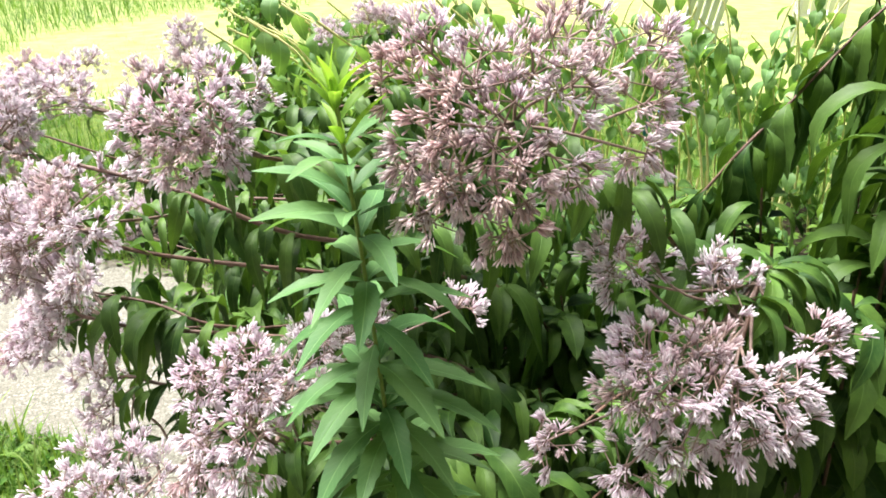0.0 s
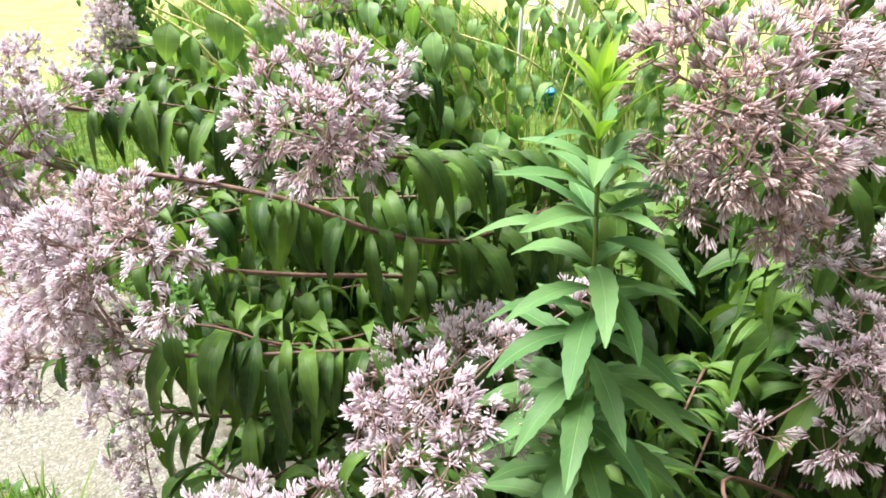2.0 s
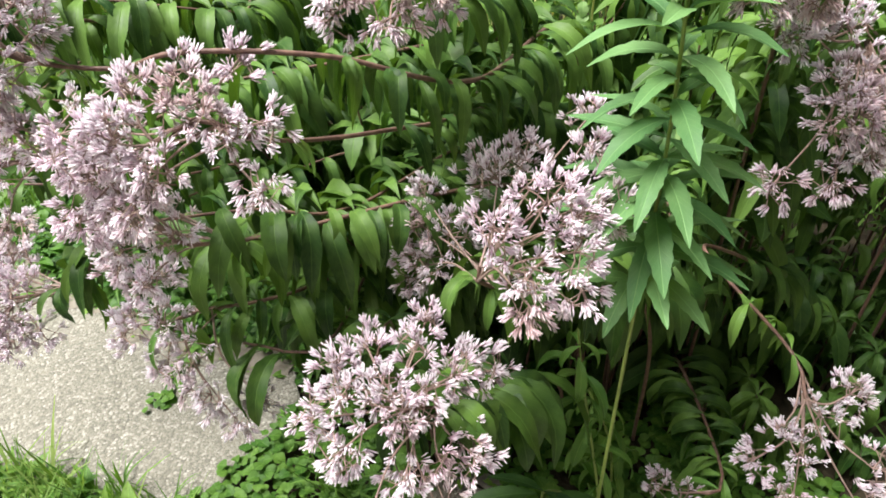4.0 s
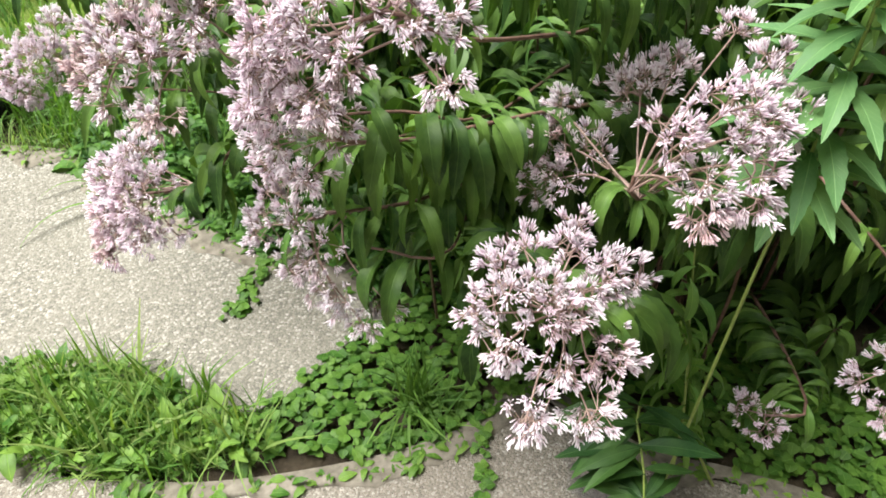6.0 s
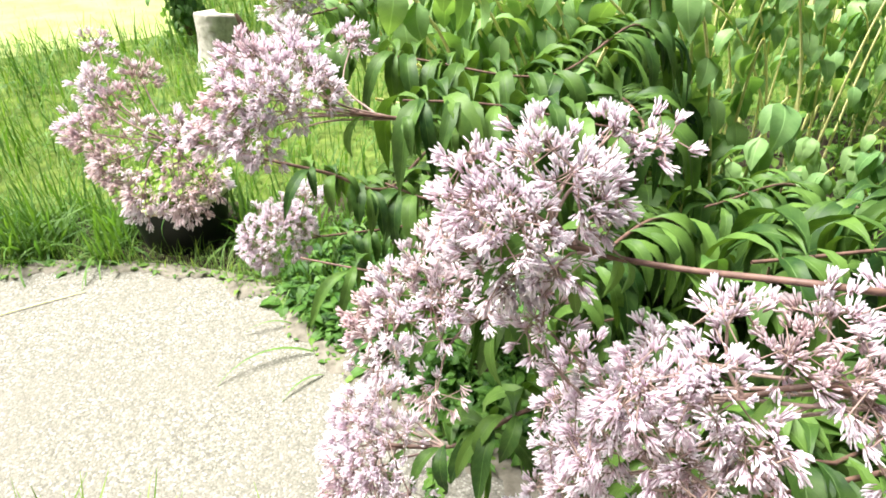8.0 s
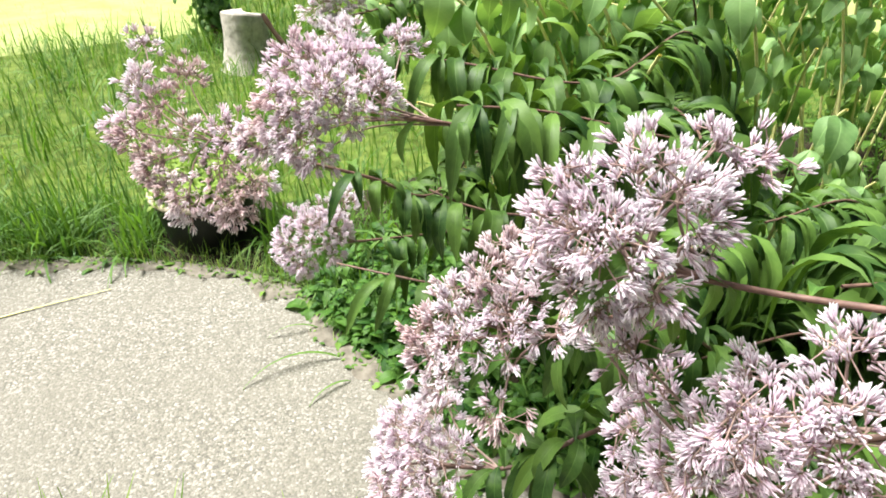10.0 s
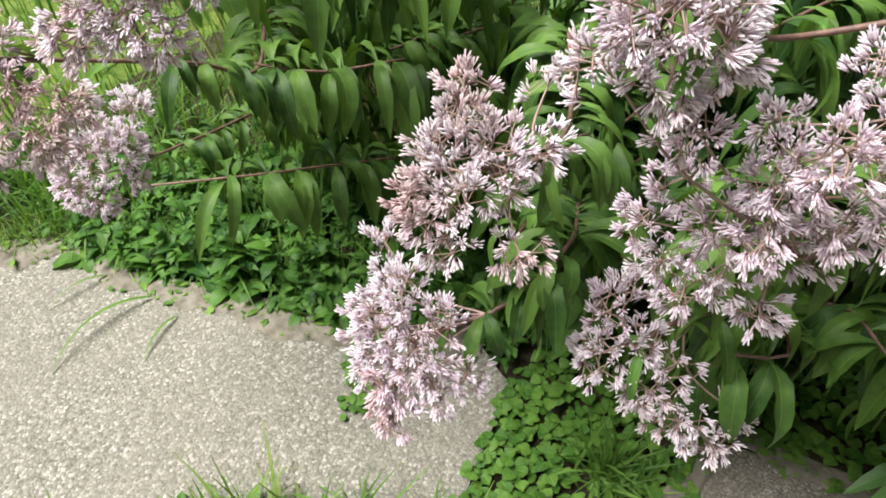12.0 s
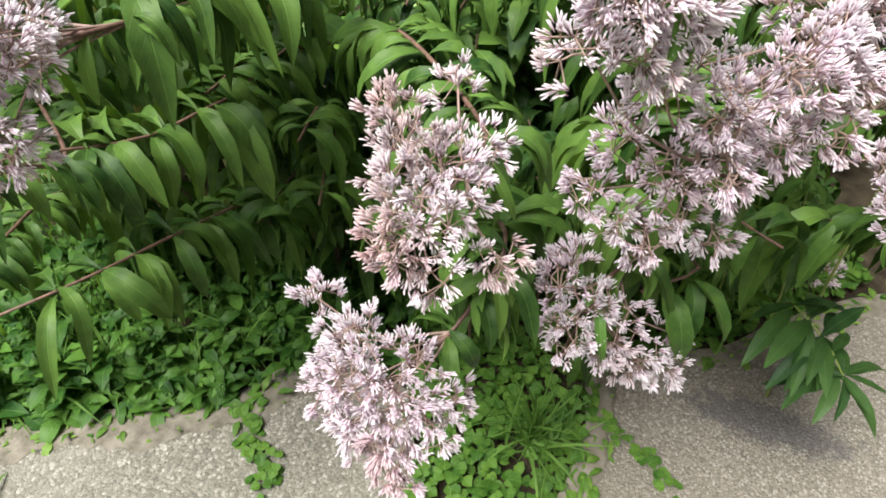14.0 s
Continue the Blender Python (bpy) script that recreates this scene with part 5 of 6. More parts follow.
WEED = [blade(length=0.07, width=w, up0=u0, up1=u1, fold=0.2, rows=7, cols=2, shape=s, petiole=0.1, teeth=t, wave=0.08, twist=tw)
        for w, u0, u1, s, t, tw in ((0.026, 45, -30, 0.7, 0.12, 10), (0.03, 25, -40, 0.65, 0.15, -15), (0.02, 60, -10, 0.8, 0.1, 20), (0.035, 15, -25, 0.6, 0.05, 0))]
GRASS = [blade(length=0.14, width=w, up0=u0, up1=u1, fold=0.3, rows=5, cols=1, shape=0.55, petiole=0.0, twist=tw, side=sd)
         for w, u0, u1, tw, sd in ((0.005, 80, 20, 30, 20), (0.004, 70, -35, -40, -15), (0.0055, 85, 55, 10, 5), (0.0045, 65, -60, 20, 30), (0.004, 88, 70, -20, -10))]
BROAD = [blade(length=0.13, width=w, up0=u0, up1=u1, fold=0.15, rows=8, cols=4, shape=s, petiole=0.08, wave=0.1, teeth=t)
         for w, u0, u1, s, t in ((0.055, 40, -45, 0.7, 0.0), (0.045, 30, -60, 0.75, 0.05), (0.06, 55, -35, 0.65, 0.0))]


def stuff(name, mats, protos, places, label, category):
    return tagged(new(name, scatter(name, mats, protos, places)), label, category, "", "stuff")


rw = random.Random(77)
clover_poly = [(-0.47, 1.2), (-0.36, 1.25), (-0.2, 1.27), (0.05, 1.15), (0.45, 0.95), (0.6, 0.7), (0.6, 0.35), (0.42, 0.3), (0.2, 0.5), (0.02, 0.66), (-0.1, 0.9), (-0.27, 0.86), (-0.42, 0.84), (-0.6, 0.95), (-0.73, 1.08), (-0.6, 1.14)]
pl = []
for x, y in fill(clover_poly, 2700, rw):
    h = abs(rw.gauss(0.014, 0.012))
    pl.append((rw.randrange(4), x, y, -0.004 + h, rw.uniform(0, 6.28), rw.uniform(-0.25, 0.25), rw.uniform(0.5, 0.95)))
for k in range(42):
    f = rw.random()
    pl.append((rw.randrange(4), -0.24 - 0.12 * f + rw.gauss(0, 0.012), 0.86 - 0.2 * f, 0.006 + rw.uniform(0, 0.01), rw.uniform(0, 6.28), 0, rw.uniform(0.4, 0.7)))
for k in range(70):
    f = rw.random()
    pl.append((rw.randrange(4), -0.49 - 0.18 * f + rw.gauss(0, 0.018), 1.61 - 0.18 * f + rw.gauss(0, 0.016), 0.006 + rw.uniform(0, 0.012), rw.uniform(0, 6.28), 0, rw.uniform(0.5, 0.9)))
stuff("clover", [M_COVER], COVER, pl, "low round-leaved green ground cover creeping over the concrete", "ground cover")

weed_poly = [(-0.94, 2.46), (-0.79, 2.12), (-0.63, 1.9), (-0.49, 1.68), (-0.3, 1.54), (-0.1, 1.35), (0.2, 1.7), (-0.2, 2.2), (-0.6, 2.6)]
pl = []
for x, y in fill(weed_poly, 560, rw):
    n = rw.randrange(5, 11)
    big = rw.choice((0.75, 1.0, 1.0, 1.35, 1.7))
    h = rw.uniform(0.03, 0.1) + 0.16 * max(0, noise.noise(Vector((x * 5, y * 5, 9))) + 0.25)
    for k in range(n):
        pl.append((rw.randrange(4), x + rw.gauss(0, 0.008), y + rw.gauss(0, 0.008), -0.01 + h * (k + 1) / n, rw.uniform(0, 6.28), rw.uniform(-0.7, 0.4), big * rw.uniform(0.3, 0.72)))
for x, y in fill(weed_poly, 60, rw):
    for k in range(3):
        pl.append((rw.randrange(4), x, y, 0.01, rw.uniform(0, 6.28), rw.uniform(-0.3, 0.3), rw.uniform(1.1, 1.7)))
for x, y in fill([(-0.36, 1.5), (-0.3, 1.3), (-0.1, 1.15), (0.25, 1.0), (0.5, 1.3), (0.2, 1.7), (-0.15, 1.65)], 420, rw):
    for k in range(4):
        pl.append((rw.randrange(4), x + rw.gauss(0, 0.01), y + rw.gauss(0, 0.01), rw.uniform(-0.01, 0.07), rw.uniform(0, 6.28), rw.uniform(-0.6, 0.3), rw.uniform(0.4, 0.9)))
brink = [(-0.3, 1.44), (-0.42, 1.55), (-0.56, 1.65), (-0.68, 1.88), (-0.84, 2.11), (-0.98, 2.42), (-0.88, 2.5), (-0.7, 2.12), (-0.5, 1.78), (-0.28, 1.62)]
for x, y in fill(brink, 170, rw):
    n = rw.randrange(3, 8)
    big = rw.choice((0.8, 1.0, 1.3, 1.8))
    h = rw.uniform(0.015, 0.07)
    for k in range(n):
        pl.append((rw.randrange(4), x + rw.gauss(0, 0.01), y + rw.gauss(0, 0.01), -0.004 + h * (k + 1) / n, rw.uniform(0, 6.28), rw.uniform(-0.5, 0.4), big * rw.uniform(0.35, 0.75)))
stuff("weeds", [M_WEED], WEED, pl, "leafy green weeds along the path edge", "weeds")

pl = []
for x, y in fill([(0.1, 2.2), (0.6, 1.9), (3.2, 1.9), (3.4, 3.7), (0.1, 3.6)], 900, rw):
    for k in range(3):
        pl.append((rw.randrange(4), x + rw.gauss(0, 0.02), y + rw.gauss(0, 0.02), rw.uniform(0.0, 0.14), rw.uniform(0, 6.28), rw.uniform(-0.5, 0.3), rw.uniform(0.5, 1.2)))
stuff("bed_weeds", [M_JOINT], WEED, pl, "light green leafy weeds between the straw-coloured stems", "weeds")
pl = [(rw.randrange(5), x, y, -0.01, rw.uniform(0, 6.28), rw.uniform(-0.4, 0.4), rw.uniform(0.5, 1.5)) for x, y in fill(weed_poly, 1100, rw)]
pl += [(rw.randrange(5), x, y, -0.01, rw.uniform(0, 6.28), rw.uniform(-0.4, 0.4), rw.uniform(1.2, 3.0)) for x, y in fill([(0.7, 0.5), (1.5, 0.4), (1.6, 1.0), (0.8, 0.95)], 110, rw)]
pl += [(rw.randrange(5), x, y, -0.01, rw.uniform(0, 6.28), rw.uniform(-0.4, 0.4), rw.uniform(1.0, 2.6)) for x, y in fill([(-0.4, 2.3), (0.2, 1.8), (1.8, 1.8), (2.2, 3.3), (0.2, 3.4)], 350, rw)]
stuff("bed_grass", [M_GRASS], GRASS, pl, "green grass blades among the weeds", "grass")

strip_poly = [(-4.0, 2.1), (-1.5, 1.56), (-1.12, 1.46), (-0.95, 1.36), (-0.84, 1.24), (-0.74, 1.12), (-0.62, 0.98), (-0.95, 1.04), (-1.12, 1.17), (-1.26, 1.27), (-4.0, 1.85)]
pl = [(rw.randrange(5), x, y, -0.015, rw.uniform(0, 6.28), rw.uniform(-0.3, 0.3), rw.uniform(0.35, 0.85)) for x, y in fill(strip_poly, 2600, rw)]
for cx, cy, n, s in ((-0.78, 1.2, 40, 1.1), (-0.86, 1.24, 25, 1.3), (-1.0, 1.36, 22, 1.2), (-0.36, 0.97, 70, 1.25), (-0.33, 0.93, 40, 1.0), (-0.7, 1.12, 24, 0.9)):
    for k in range(n):
        pl.append((rw.randrange(5), cx + rw.gauss(0, 0.02), cy + rw.gauss(0, 0.02), -0.01, rw.uniform(0, 6.28), rw.uniform(-0.3, 0.3), s * rw.uniform(0.6, 1.2)))
strip_near = [(-1.9, 1.66), (-1.5, 1.56), (-1.12, 1.46), (-0.95, 1.36), (-0.84, 1.24), (-0.74, 1.12), (-0.7, 1.0), (-0.95, 1.04), (-1.12, 1.17), (-1.26, 1.27), (-1.9, 1.4)]
pl += [(rw.randrange(5), x, y, -0.015, rw.uniform(0, 6.28), rw.uniform(-0.4, 0.4), rw.uniform(0.4, 1.0) * (1 + 0.7 * noise.noise(Vector((x * 7, y * 7, 2))))) for x, y in fill(strip_near, 2600, rw)]
stuff("joint_grass", [M_GRASS], GRASS, pl, "green grass tufts growing in the joint between the slabs", "grass")
pl = [(rw.randrange(4), x, y, 0.0, rw.uniform(0, 6.28), rw.uniform(-0.2, 0.3), rw.uniform(0.5, 1.1)) for x, y in fill(strip_poly, 520, rw)]
pl += [(rw.randrange(4), x, y, rw.uniform(0.0, 0.05), rw.uniform(0, 6.28), rw.uniform(-0.9, 0.4), rw.uniform(0.25, 0.7) * rw.choice((0.7, 1.0, 1.0, 1.5))) for x, y in fill(strip_near, 1300, rw)]
stuff("joint_weeds", [M_JOINT], WEED, pl, "broad-leaved weeds in the joint between the slabs", "weeds")

pl = [(rw.randrange(5), x, y, -0.012, rw.uniform(0, 6.28), rw.uniform(-0.5, 0.5), rw.uniform(0.5, 1.25) * (1 + 0.9 * noise.noise(Vector((x * 9, y * 9, 6))))) for x, y in fill(strip_near, 1500, rw)]
pl += [(rw.randrange(5), x, y, -0.01, rw.uniform(0, 6.28), rw.uniform(-0.5, 0.5), rw.uniform(0.25, 0.8)) for x, y in fill([(-3.3, 2.86), (-2.1, 2.77), (-1.72, 2.73), (-1.3, 2.59), (-0.98, 2.38), (-0.84, 2.12), (-0.76, 2.16), (-0.88, 2.48), (-1.25, 2.72), (-1.7, 2.86), (-3.3, 2.98)], 1500, rw)]
pl += [(rw.randrange(5), x, y, -0.05, rw.uniform(0, 6.28), rw.uniform(-0.6, 0.6), rw.uniform(0.5, 1.5)) for x, y in fill([(-4.2, 3.3), (-1.7, 3.1), (-0.9, 3.3), (-1.0, 5.6), (-4.6, 5.8)], 2200, rw)]
stuff("pale_grass", [M_PALE_GRASS], GRASS, pl, "yellowish grass blades fringing the slabs and dotting the lawn", "grass")


def kept_low(x, y):
    """Grass in front of the planter is trodden short."""
    return 0.35 if abs(x + 1.32) < 0.2 and 2.5 < y < 2.9 else 1.0


lawn_near = [(-3.6, 2.95), (-2.1, 2.8), (-1.72, 2.76), (-1.3, 2.62), (-0.96, 2.42), (-0.6, 2.6), (0.2, 3.2), (2.6, 3.1), (3.4, 4.9), (0.4, 5.6), (-0.9, 6.1), (-4.6, 6.0)]
pl = [(rw.randrange(5), x, y, -0.05, rw.uniform(0, 6.28), rw.uniform(-0.55, 0.55), rw.uniform(0.8, 2.2) * (0.88 + 0.8 * noise.noise(Vector((x * 2.2, y * 2.2, 3)))) * kept_low(x, y)) for x, y in fill(lawn_near, 12000, rw) if math.dist((x, y), (-1.34, 2.9)) > 0.21]
edge_poly = [(-3.4, 2.9), (-2.1, 2.79), (-1.72, 2.75), (-1.3, 2.61), (-0.98, 2.41), (-0.7, 2.6), (-1.1, 3.0), (-1.9, 3.15), (-3.4, 3.3)]
pl += [(rw.randrange(5), x, y, -0.03, rw.uniform(0, 6.28), rw.uniform(-0.4, 0.4), rw.uniform(0.6, 1.7) * (1.0 + 1.2 * noise.noise(Vector((x * 6, y * 6, 4)))) * kept_low(x, y)) for x, y in fill(edge_poly, 5200, rw) if math.dist((x, y), (-1.335, 2.86)) > 0.205]
pl += [(rw.randrange(5), x, y, -0.05, rw.uniform(0, 6.28), rw.uniform(-0.4, 0.4), rw.uniform(1.0, 2.6) * (1 + 0.7 * noise.noise(Vector((x * 1.5, y * 1.5, 8))))) for x, y in fill([(-1.75, 5.4), (0.4, 5.2), (2.3, 5.2), (2.2, 9.5), (-2.1, 10.5)], 6000, rw)]
pl += [(rw.randrange(5), x, y, -0.02, rw.uniform(0, 6.28), rw.uniform(-0.4, 0.4), rw.uniform(0.6, 1.8)) for x, y in fill([(-1.0, 2.5), (-0.72, 2.1), (-0.3, 1.9), (0.1, 2.3), (0.1, 3.1), (-0.6, 3.0)], 1500, rw)]
stuff("long_grass", [M_GRASS], GRASS, pl, "unmown green grass round the planter", "grass")
pl = [(rw.randrange(5), x, y, -0.06, rw.uniform(0, 6.28), rw.uniform(-0.5, 0.5), rw.uniform(0.3, 0.55)) for x, y in fill([(-6, 5.2), (-0.9, 5.4), (6, 4.6), (8, 10.5), (-7, 10.5)], 9500, rw)]
stuff("mown_grass", [M_LAWN_GRASS], GRASS, pl, "mown sunlit lawn grass", "grass")
pl = [(rw.randrange(5), x, y, -0.06, rw.uniform(0, 6.28), rw.uniform(-0.4, 0.4), rw.uniform(1.5, 3.2)) for x, y in fill([(-14, 8), (-5.4, 8.0), (-6.2, 10.2), (-5.5, 11.8), (-5.1, 13.5), (-3, 14.5), (-3, 17), (-14, 17)], 7000, rw)]
stuff("tall_grass", [M_GRASS], GRASS, pl, "tall green grass at the edge of the lawn", "grass")
# broad plantain leaves at the foot of the bed
for i, (x, y, n) in enumerate(((-0.53, 1.68, 4), (-0.58, 1.8, 4), (-0.46, 1.74, 5), (-0.34, 1.7, 4), (-0.72, 1.93, 5), (-0.62, 1.75, 3), (-0.84, 2.12, 5), (-0.98, 2.3, 5), (-1.05, 1.36, 5), (-0.93, 1.22, 4))):
    top = thing("plantain", (x + 0.015, y + 0.01, 0.0), "low rosette of broad green leaves at the path edge", "weed", "plantains")
    for k in range(n):
        v, f, uv = rw.choice(BROAD)
        part("leaf", mesh_of("plantain_leaf", v * rw.uniform(0.6, 1.0), f, [M_WEED], uv), top, Matrix.LocRotScale((0, 0, 0.005), Euler((0, rw.uniform(-0.2, 0.2), k * 6.283 / n + rw.uniform(-0.4, 0.4))), None))


# ---- planter, stump, chair, bucket and litter ----
def lathe(rings, sides=28):
    v, f = [], []
    for r, z in rings:
        for k in range(sides):
            a = 2 * math.pi * k / sides
            v.append((r * math.cos(a), r * math.sin(a), z))
    for i in range(len(rings) - 1):
        for k in range(sides):
            f.append((i * sides + k, i * sides + (k + 1) % sides, (i + 1) * sides + (k + 1) % sides, (i + 1) * sides + k))
    return np.array(v), np.array(f)


M_BLACK = plain_material("black_plastic", (0.008, 0.008, 0.01), (0.02, 0.02, 0.022), 14, 0.45)
M_RIM = plain_material("sun_bleached_rim", (0.42, 0.36, 0.24), (0.58, 0.52, 0.38), 20, 0.6)
M_BLUE = plain_material("blue_plastic", (0.0, 0.16, 0.5), (0.01, 0.26, 0.66), 10, 0.4)
M_WHITE = plain_material("white_plastic", (0.74, 0.74, 0.72), (0.85, 0.85, 0.84), 12, 0.5)
M_WOOD = plain_material("weathered_wood", (0.3, 0.27, 0.22), (0.62, 0.58, 0.5), 26, 0.9, 0.8, 0.01)

pot = thing("planter", (-1.34, 2.9, -0.04), "black plastic planter tub with a bleached rim, in long grass", "planter")
pot.matrix_basis = pot.matrix_basis @ Matrix.Scale(1.15, 4)
v, f = lathe([(0.001, 0.0), (0.125, 0.0), (0.135, 0.02), (0.165, 0.18), (0.17, 0.195), (0.16, 0.195), (0.15, 0.17), (0.001, 0.16)])
part("tub", mesh_of("tub", v, f, [M_BLACK]), pot)
v, f = lathe([(0.16, 0.196), (0.172, 0.19), (0.178, 0.2), (0.172, 0.21), (0.16, 0.208), (0.157, 0.2)])
part("rim", mesh_of("rim", v, f, [M_RIM]), pot, None, "pale bleached rim")
v, f = lathe([(0.001, 0.185), (0.08, 0.183), (0.155, 0.175)])
part("soil", mesh_of("pot_soil", v, f, [M_SOIL]), pot)


def stump(at, r, h, label, seed):
    rng = random.Random(seed)
    sides = 26
    v, f, rings = [], [], [(1.5, 0.0), (1.25, 0.14), (1.06, 0.4), (0.97, 0.7), (0.96, 0.96), (0.93, 1.0), (0.5, 1.01), (0.02, 1.0)]
    ph = [rng.uniform(0, 6.28) for _ in range(4)]
    for s, z in rings:
        for k in range(sides):
            a = 2 * math.pi * k / sides
            lump = 1 + 0.07 * math.sin(3 * a + ph[0]) + 0.05 * math.sin(5 * a + ph[1]) + 0.035 * math.sin(11 * a + ph[2])
            v.append((r * s * lump * math.cos(a), r * s * lump * math.sin(a), h * z + (0.03 * math.sin(a + ph[3]) if z > 0.9 else 0)))
    for i in range(len(rings) - 1):
        for k in range(sides):
            f.append((i * sides + k, i * sides + (k + 1) % sides, (i + 1) * sides + (k + 1) % sides, (i + 1) * sides + k))
    ob = new("tree_stump", mesh_of("tree_stump", np.array(v), np.array(f), [M_WOOD]))
    ob.location = at
    return tagged(ob, label, "stump")


stump((-1.345, 5.2, -0.07), 0.145, 0.37, "grey weathered tree stump standing in grass", 3)
v, f = tube(glide([(-0.98, 4.98, -0.07), (-1.08, 5.02, 0.1), (-1.16, 5.05, 0.22), (-1.21, 5.07, 0.32)], 0.04), 0.024, 0.012, 7, (3, 9))
tagged(new("broken_branch", mesh_of("broken_branch", v, f, [M_STEM])), "broken brown branch leaning against the grey stump", "branch")

bucket = thing("bucket", (1.45, 4.9, -0.06), "small bright blue plastic bucket behind the plants", "bucket")
bucket.matrix_basis = bucket.matrix_basis @ Matrix.Scale(0.6, 4)
v, f = lathe([(0.001, 0.0), (0.11, 0.0), (0.14, 0.26), (0.15, 0.265), (0.15, 0.28), (0.132, 0.28), (0.105, 0.02), (0.001, 0.015)])
part("tub", mesh_of("bucket_tub", v, f, [M_BLUE]), bucket)
v, f = tube([(0.145 * math.cos(a), 0.02, 0.27 + 0.12 * math.sin(a)) for a in np.linspace(0, math.pi, 14)], 0.004, 0.004, 6)
part("handle", mesh_of("bucket_handle", v, f, [M_BLACK]), bucket)


def lawn_chair(at, turn):
    top = thing("garden_chair", at, "white plastic garden chair on the lawn", "chair", "garden chairs")
    top.matrix_basis = pose(*at, 0, 0, turn)

    def box(name, x, y, z, sx, sy, sz, tilt=0.0):
        bm = bmesh.new()
        bmesh.ops.create_cube(bm, size=1)
        bmesh.ops.scale(bm, vec=(sx, sy, sz), verts=bm.verts)
        bmesh.ops.bevel(bm, geom=bm.edges[:], offset=min(sx, sy, sz) * 0.3, segments=2, affect="EDGES")
        me = bpy.data.meshes.new(name)
        bm.to_mesh(me)
        bm.free()
        me.materials.append(M_WHITE)
        part(name, me, top, pose(x, y, z, tilt, 0, 0))

    box("seat", 0, 0, 0.42, 0.5, 0.48, 0.035)
    for k in range(5):
        box("back_slat", -0.19 + 0.095 * k, 0.27, 0.66, 0.07, 0.02, 0.46, -12)
    box("top_rail", 0, 0.32, 0.89, 0.5, 0.03, 0.07, -12)
    for sx in (-1, 1):
        box("armrest", 0.27 * sx, 0.02, 0.64, 0.06, 0.5, 0.03)
        for sy in (-1, 1):
            box("leg", 0.24 * sx, 0.22 * sy, 0.32, 0.045, 0.045, 0.64)


lawn_chair((1.95, 6.1, -0.06), -150)
lawn_chair((4.45, 8.6, -0.06), 160)

v, f = tube(glide([(-1.98, 2.44, 0.004), (-1.82, 2.49, 0.006), (-1.64, 2.545, 0.005)]), 0.0028, 0.0018, 6)
tagged(new("twig", mesh_of("twig", v, f, [M_STRAW])), "thin dry twig lying on the concrete path", "twig")
for (x, y, turn, length, wide, up, curl) in ((-0.87, 2.05, 168, 0.36, 0.012, 30, 62), (-0.85, 1.95, 196, 0.17, 0.008, 26, 40), (-0.93, 2.2, 172, 0.2, 0.008, 38, 30)):
    v, f, uv = blade(length=length, width=wide, up0=up, up1=-up - 4, fold=0.3, rows=14, cols=2, shape=0.55, petiole=0.0, twist=35, side=curl, quick=1.0)
    ob = new("grass_blade", mesh_of("arching_blade", v, f, [M_GRASS], uv))
    ob.matrix_basis = pose(x, y, 0.002, 0, 0, turn)
    tagged(ob, "long green grass blade arching over the path", "grass", "arching grass blades")


# ---- leafy shrub behind the stump ----
def shrub(at, label, seed):
    rng = random.Random(seed)
    top = thing("shrub", at, label, "shrub")
    spots = []
    for k in range(14):
        a, lean, h = rng.uniform(0, 6.28), rng.uniform(0.05, 0.4), rng.uniform(0.6, 1.15)
        p = glide([(0, 0, 0), (0.3 * lean * math.cos(a), 0.3 * lean * math.sin(a), h * 0.5), (lean * math.cos(a), lean * math.sin(a), h)], 0.05)
        v, f = tube(p, 0.007, 0.003, 5)
        part("branch", mesh_of("shrub_branch", v, f, [M_STEM]), top)
        for q in p[len(p) // 4:]:
            for _ in range(7):
                spots.append((rng.randrange(10), q[0] + rng.gauss(0, 0.05), q[1] + rng.gauss(0, 0.05), q[2] + rng.gauss(0, 0.05), rng.uniform(0, 6.28), rng.uniform(-0.3, 0.3), rng.uniform(0.45, 0.8)))
    tagged(part("foliage", scatter("shrub_foliage", [M_OVAL], OVAL_SHAPES, spots), top), kind="stuff")


shrub((-1.62, 5.75, -0.06), "leafy green shrub behind the grey stump", 12)


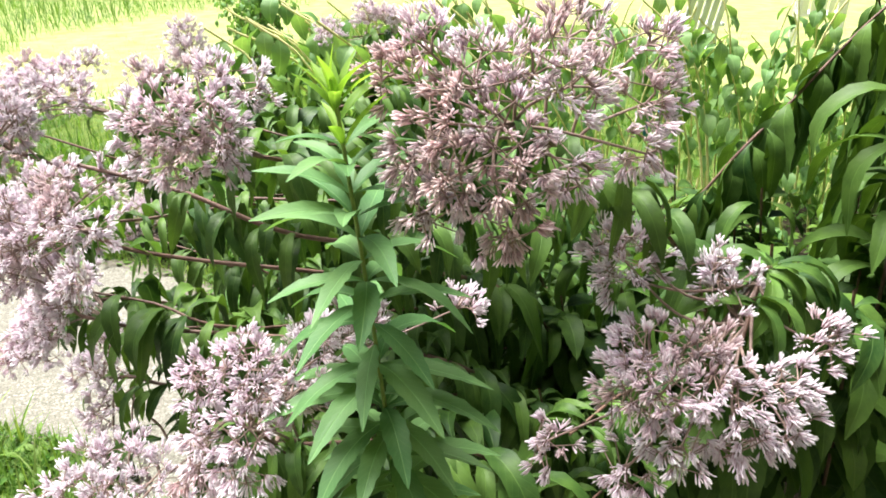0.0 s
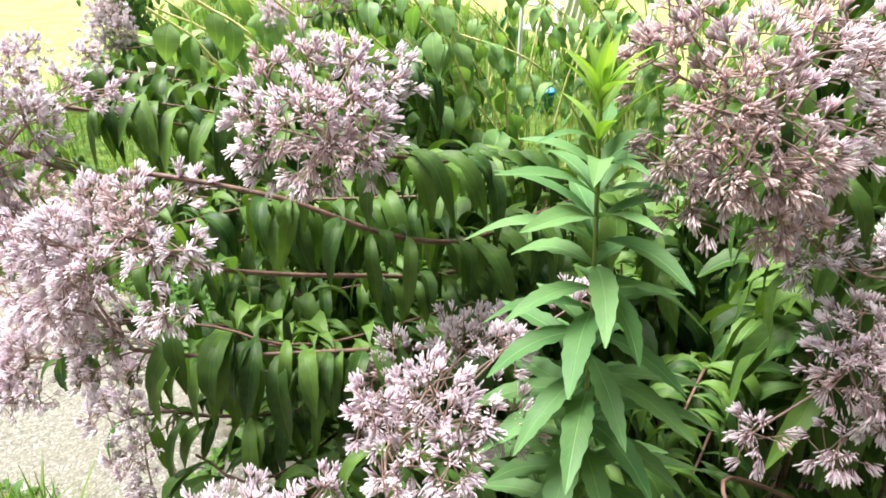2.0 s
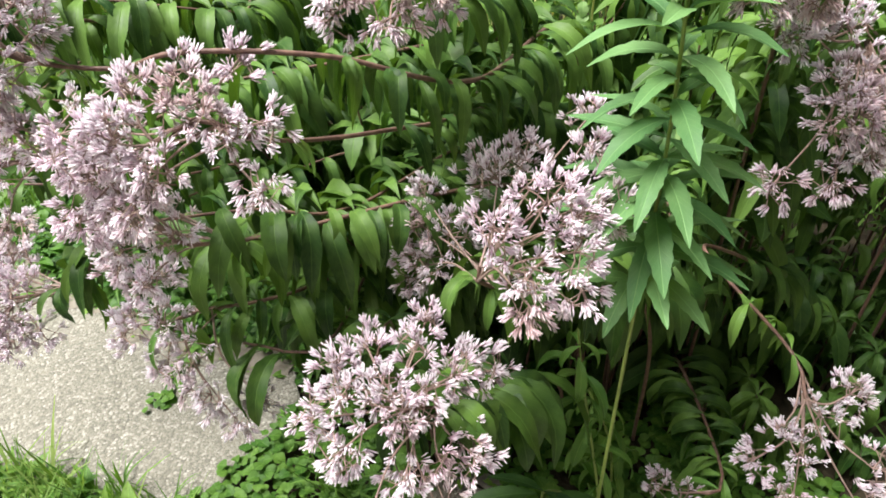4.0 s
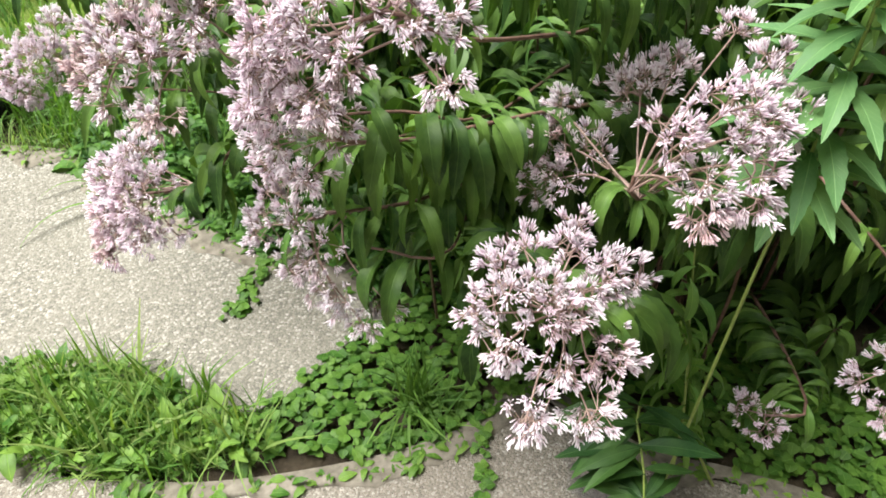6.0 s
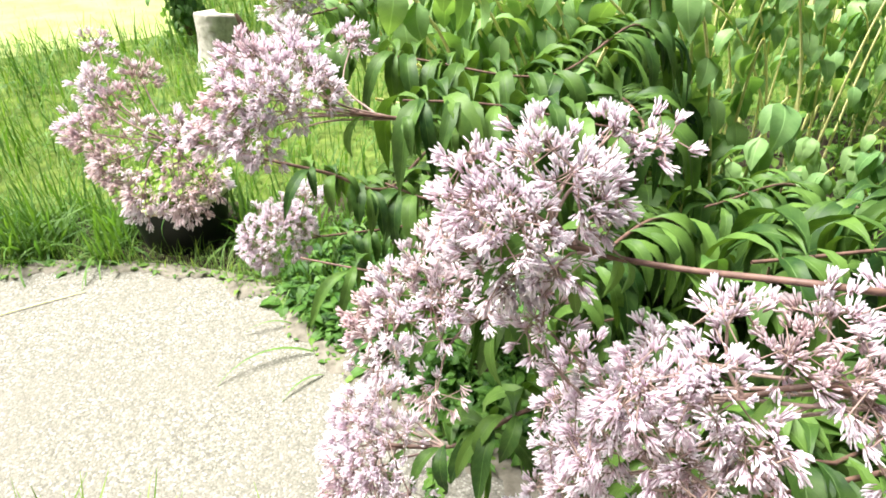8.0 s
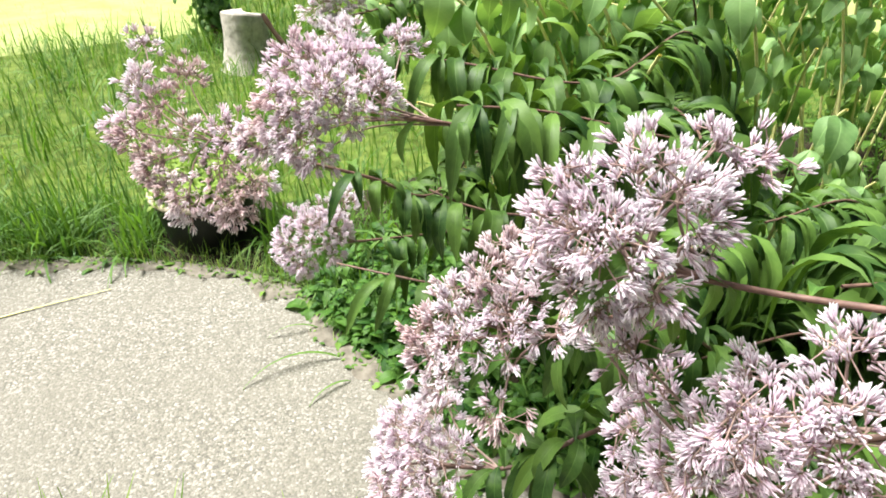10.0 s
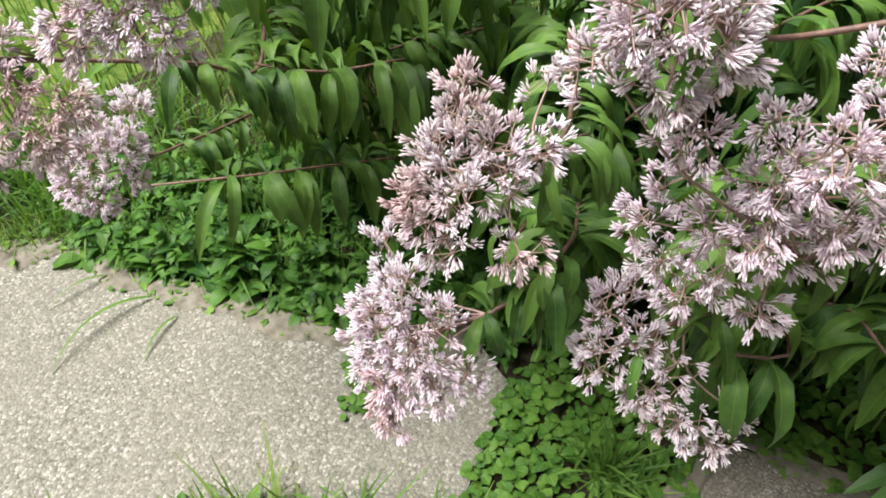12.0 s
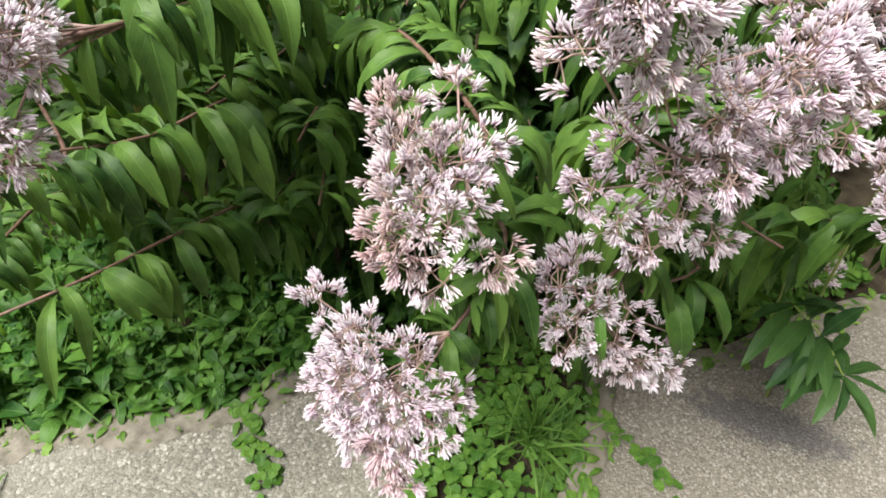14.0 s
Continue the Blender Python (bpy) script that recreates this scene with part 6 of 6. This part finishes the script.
# ---- dirt and small growth creeping over the slab edges ----
def dirt_strip(points, wide, seed, label):
    """A thin ragged tongue of soil along an edge of the path; the ground side hides below the plants."""
    rng = random.Random(seed)
    p = glide([(x, y, 0) for x, y in points], 0.025)[:, :2]
    d = np.gradient(p, axis=0)
    d /= np.linalg.norm(d, axis=1)[:, None]
    nrm = np.stack([-d[:, 1], d[:, 0]], 1)
    rows = []
    for i in range(len(p)):
        w = wide * (0.55 + 0.9 * noise.noise(Vector((p[i][0] * 7, p[i][1] * 7, seed))) + rng.uniform(-0.12, 0.12))
        rows.append(max(0.004, w))
    v, f = [], []
    cols = (-0.03, 0.0, 0.45, 0.8, 1.0)
    for i in range(len(p)):
        for c in cols:
            s = c if c < 0 else c * rows[i]
            q = p[i] + nrm[i] * s
            z = 0.0035 if c == 1.0 else 0.008 + 0.005 * noise.noise(Vector((q[0] * 30, q[1] * 30, seed))) if c > -0.01 else 0.002
            v.append((q[0], q[1], z if c < 1.0 else 0.0012))
    k = len(cols)
    for i in range(len(p) - 1):
        for j in range(k - 1):
            a = i * k + j
            f.append((a, a + 1, a + k + 1, a + k))
    tagged(new("path_dirt", mesh_of("path_dirt", v, f, [M_DIRT])), label, "soil", "", "structure")
    grow = []
    for i in range(len(p)):
        for _ in range(7):
            if rng.random() < 0.55:
                q = p[i] + nrm[i] * rows[i] * rng.uniform(-0.6, 1.0) + d[i] * rng.uniform(-0.02, 0.02)
                grow.append((rng.randrange(4), q[0], q[1], 0.006, rng.uniform(0, 6.28), rng.uniform(-0.3, 0.2), rng.uniform(0.2, 0.5) * rng.choice((0.7, 1.0, 1.6))))
    return grow


small = dirt_strip([(-0.3, 1.4), (-0.42, 1.54), (-0.57, 1.64), (-0.69, 1.87), (-0.85, 2.1), (-0.99, 2.4), (-1.31, 2.6), (-1.73, 2.74), (-2.1, 2.78), (-3.2, 2.87)], 0.085, 5, "thin dry soil washed over the far edge of the path")
small += dirt_strip([(-3.2, 1.94), (-1.5, 1.58), (-1.12, 1.48), (-0.97, 1.39), (-0.86, 1.25), (-0.75, 1.12)], 0.02, 6, "thin dry soil along the joint between the slabs")
small += dirt_strip([(0.5, -0.1), (0.36, 0.25), (0.17, 0.48), (0.02, 0.62), (-0.1, 0.86), (-0.33, 0.835), (-0.62, 0.89), (-0.93, 1.01), (-1.24, 1.24), (-3.0, 1.6)], 0.05, 7, "thin dry soil along the edge of the grey slab")
stuff("edge_weeds", [M_JOINT], WEED, small, "tiny weeds rooted in the dirt at the slab edges", "weeds")

# weeds that spill over the planter's rim
pl, pw = [], []
for k in range(620):
    a, r = rw.uniform(0, 6.28), 0.19 * math.sqrt(rw.random())
    pl.append((rw.randrange(5), -1.34 + r * math.cos(a), 2.9 + r * math.sin(a), 0.165, rw.uniform(0, 6.28), rw.uniform(-0.4, 0.4), rw.uniform(0.4, 1.0)))
    pw.append((rw.randrange(4), -1.34 + r * math.cos(a), 2.9 + r * math.sin(a), 0.17 + rw.uniform(0, 0.09), rw.uniform(0, 6.28), rw.uniform(-0.5, 0.3), rw.uniform(0.4, 0.8)))
stuff("planter_grass", [M_GRASS], GRASS, pl, "yellow-green grass growing in the black planter", "grass")
stuff("planter_weeds", [M_PALE_WEED], WEED, pw, "yellow-green weeds filling the black planter", "weeds")
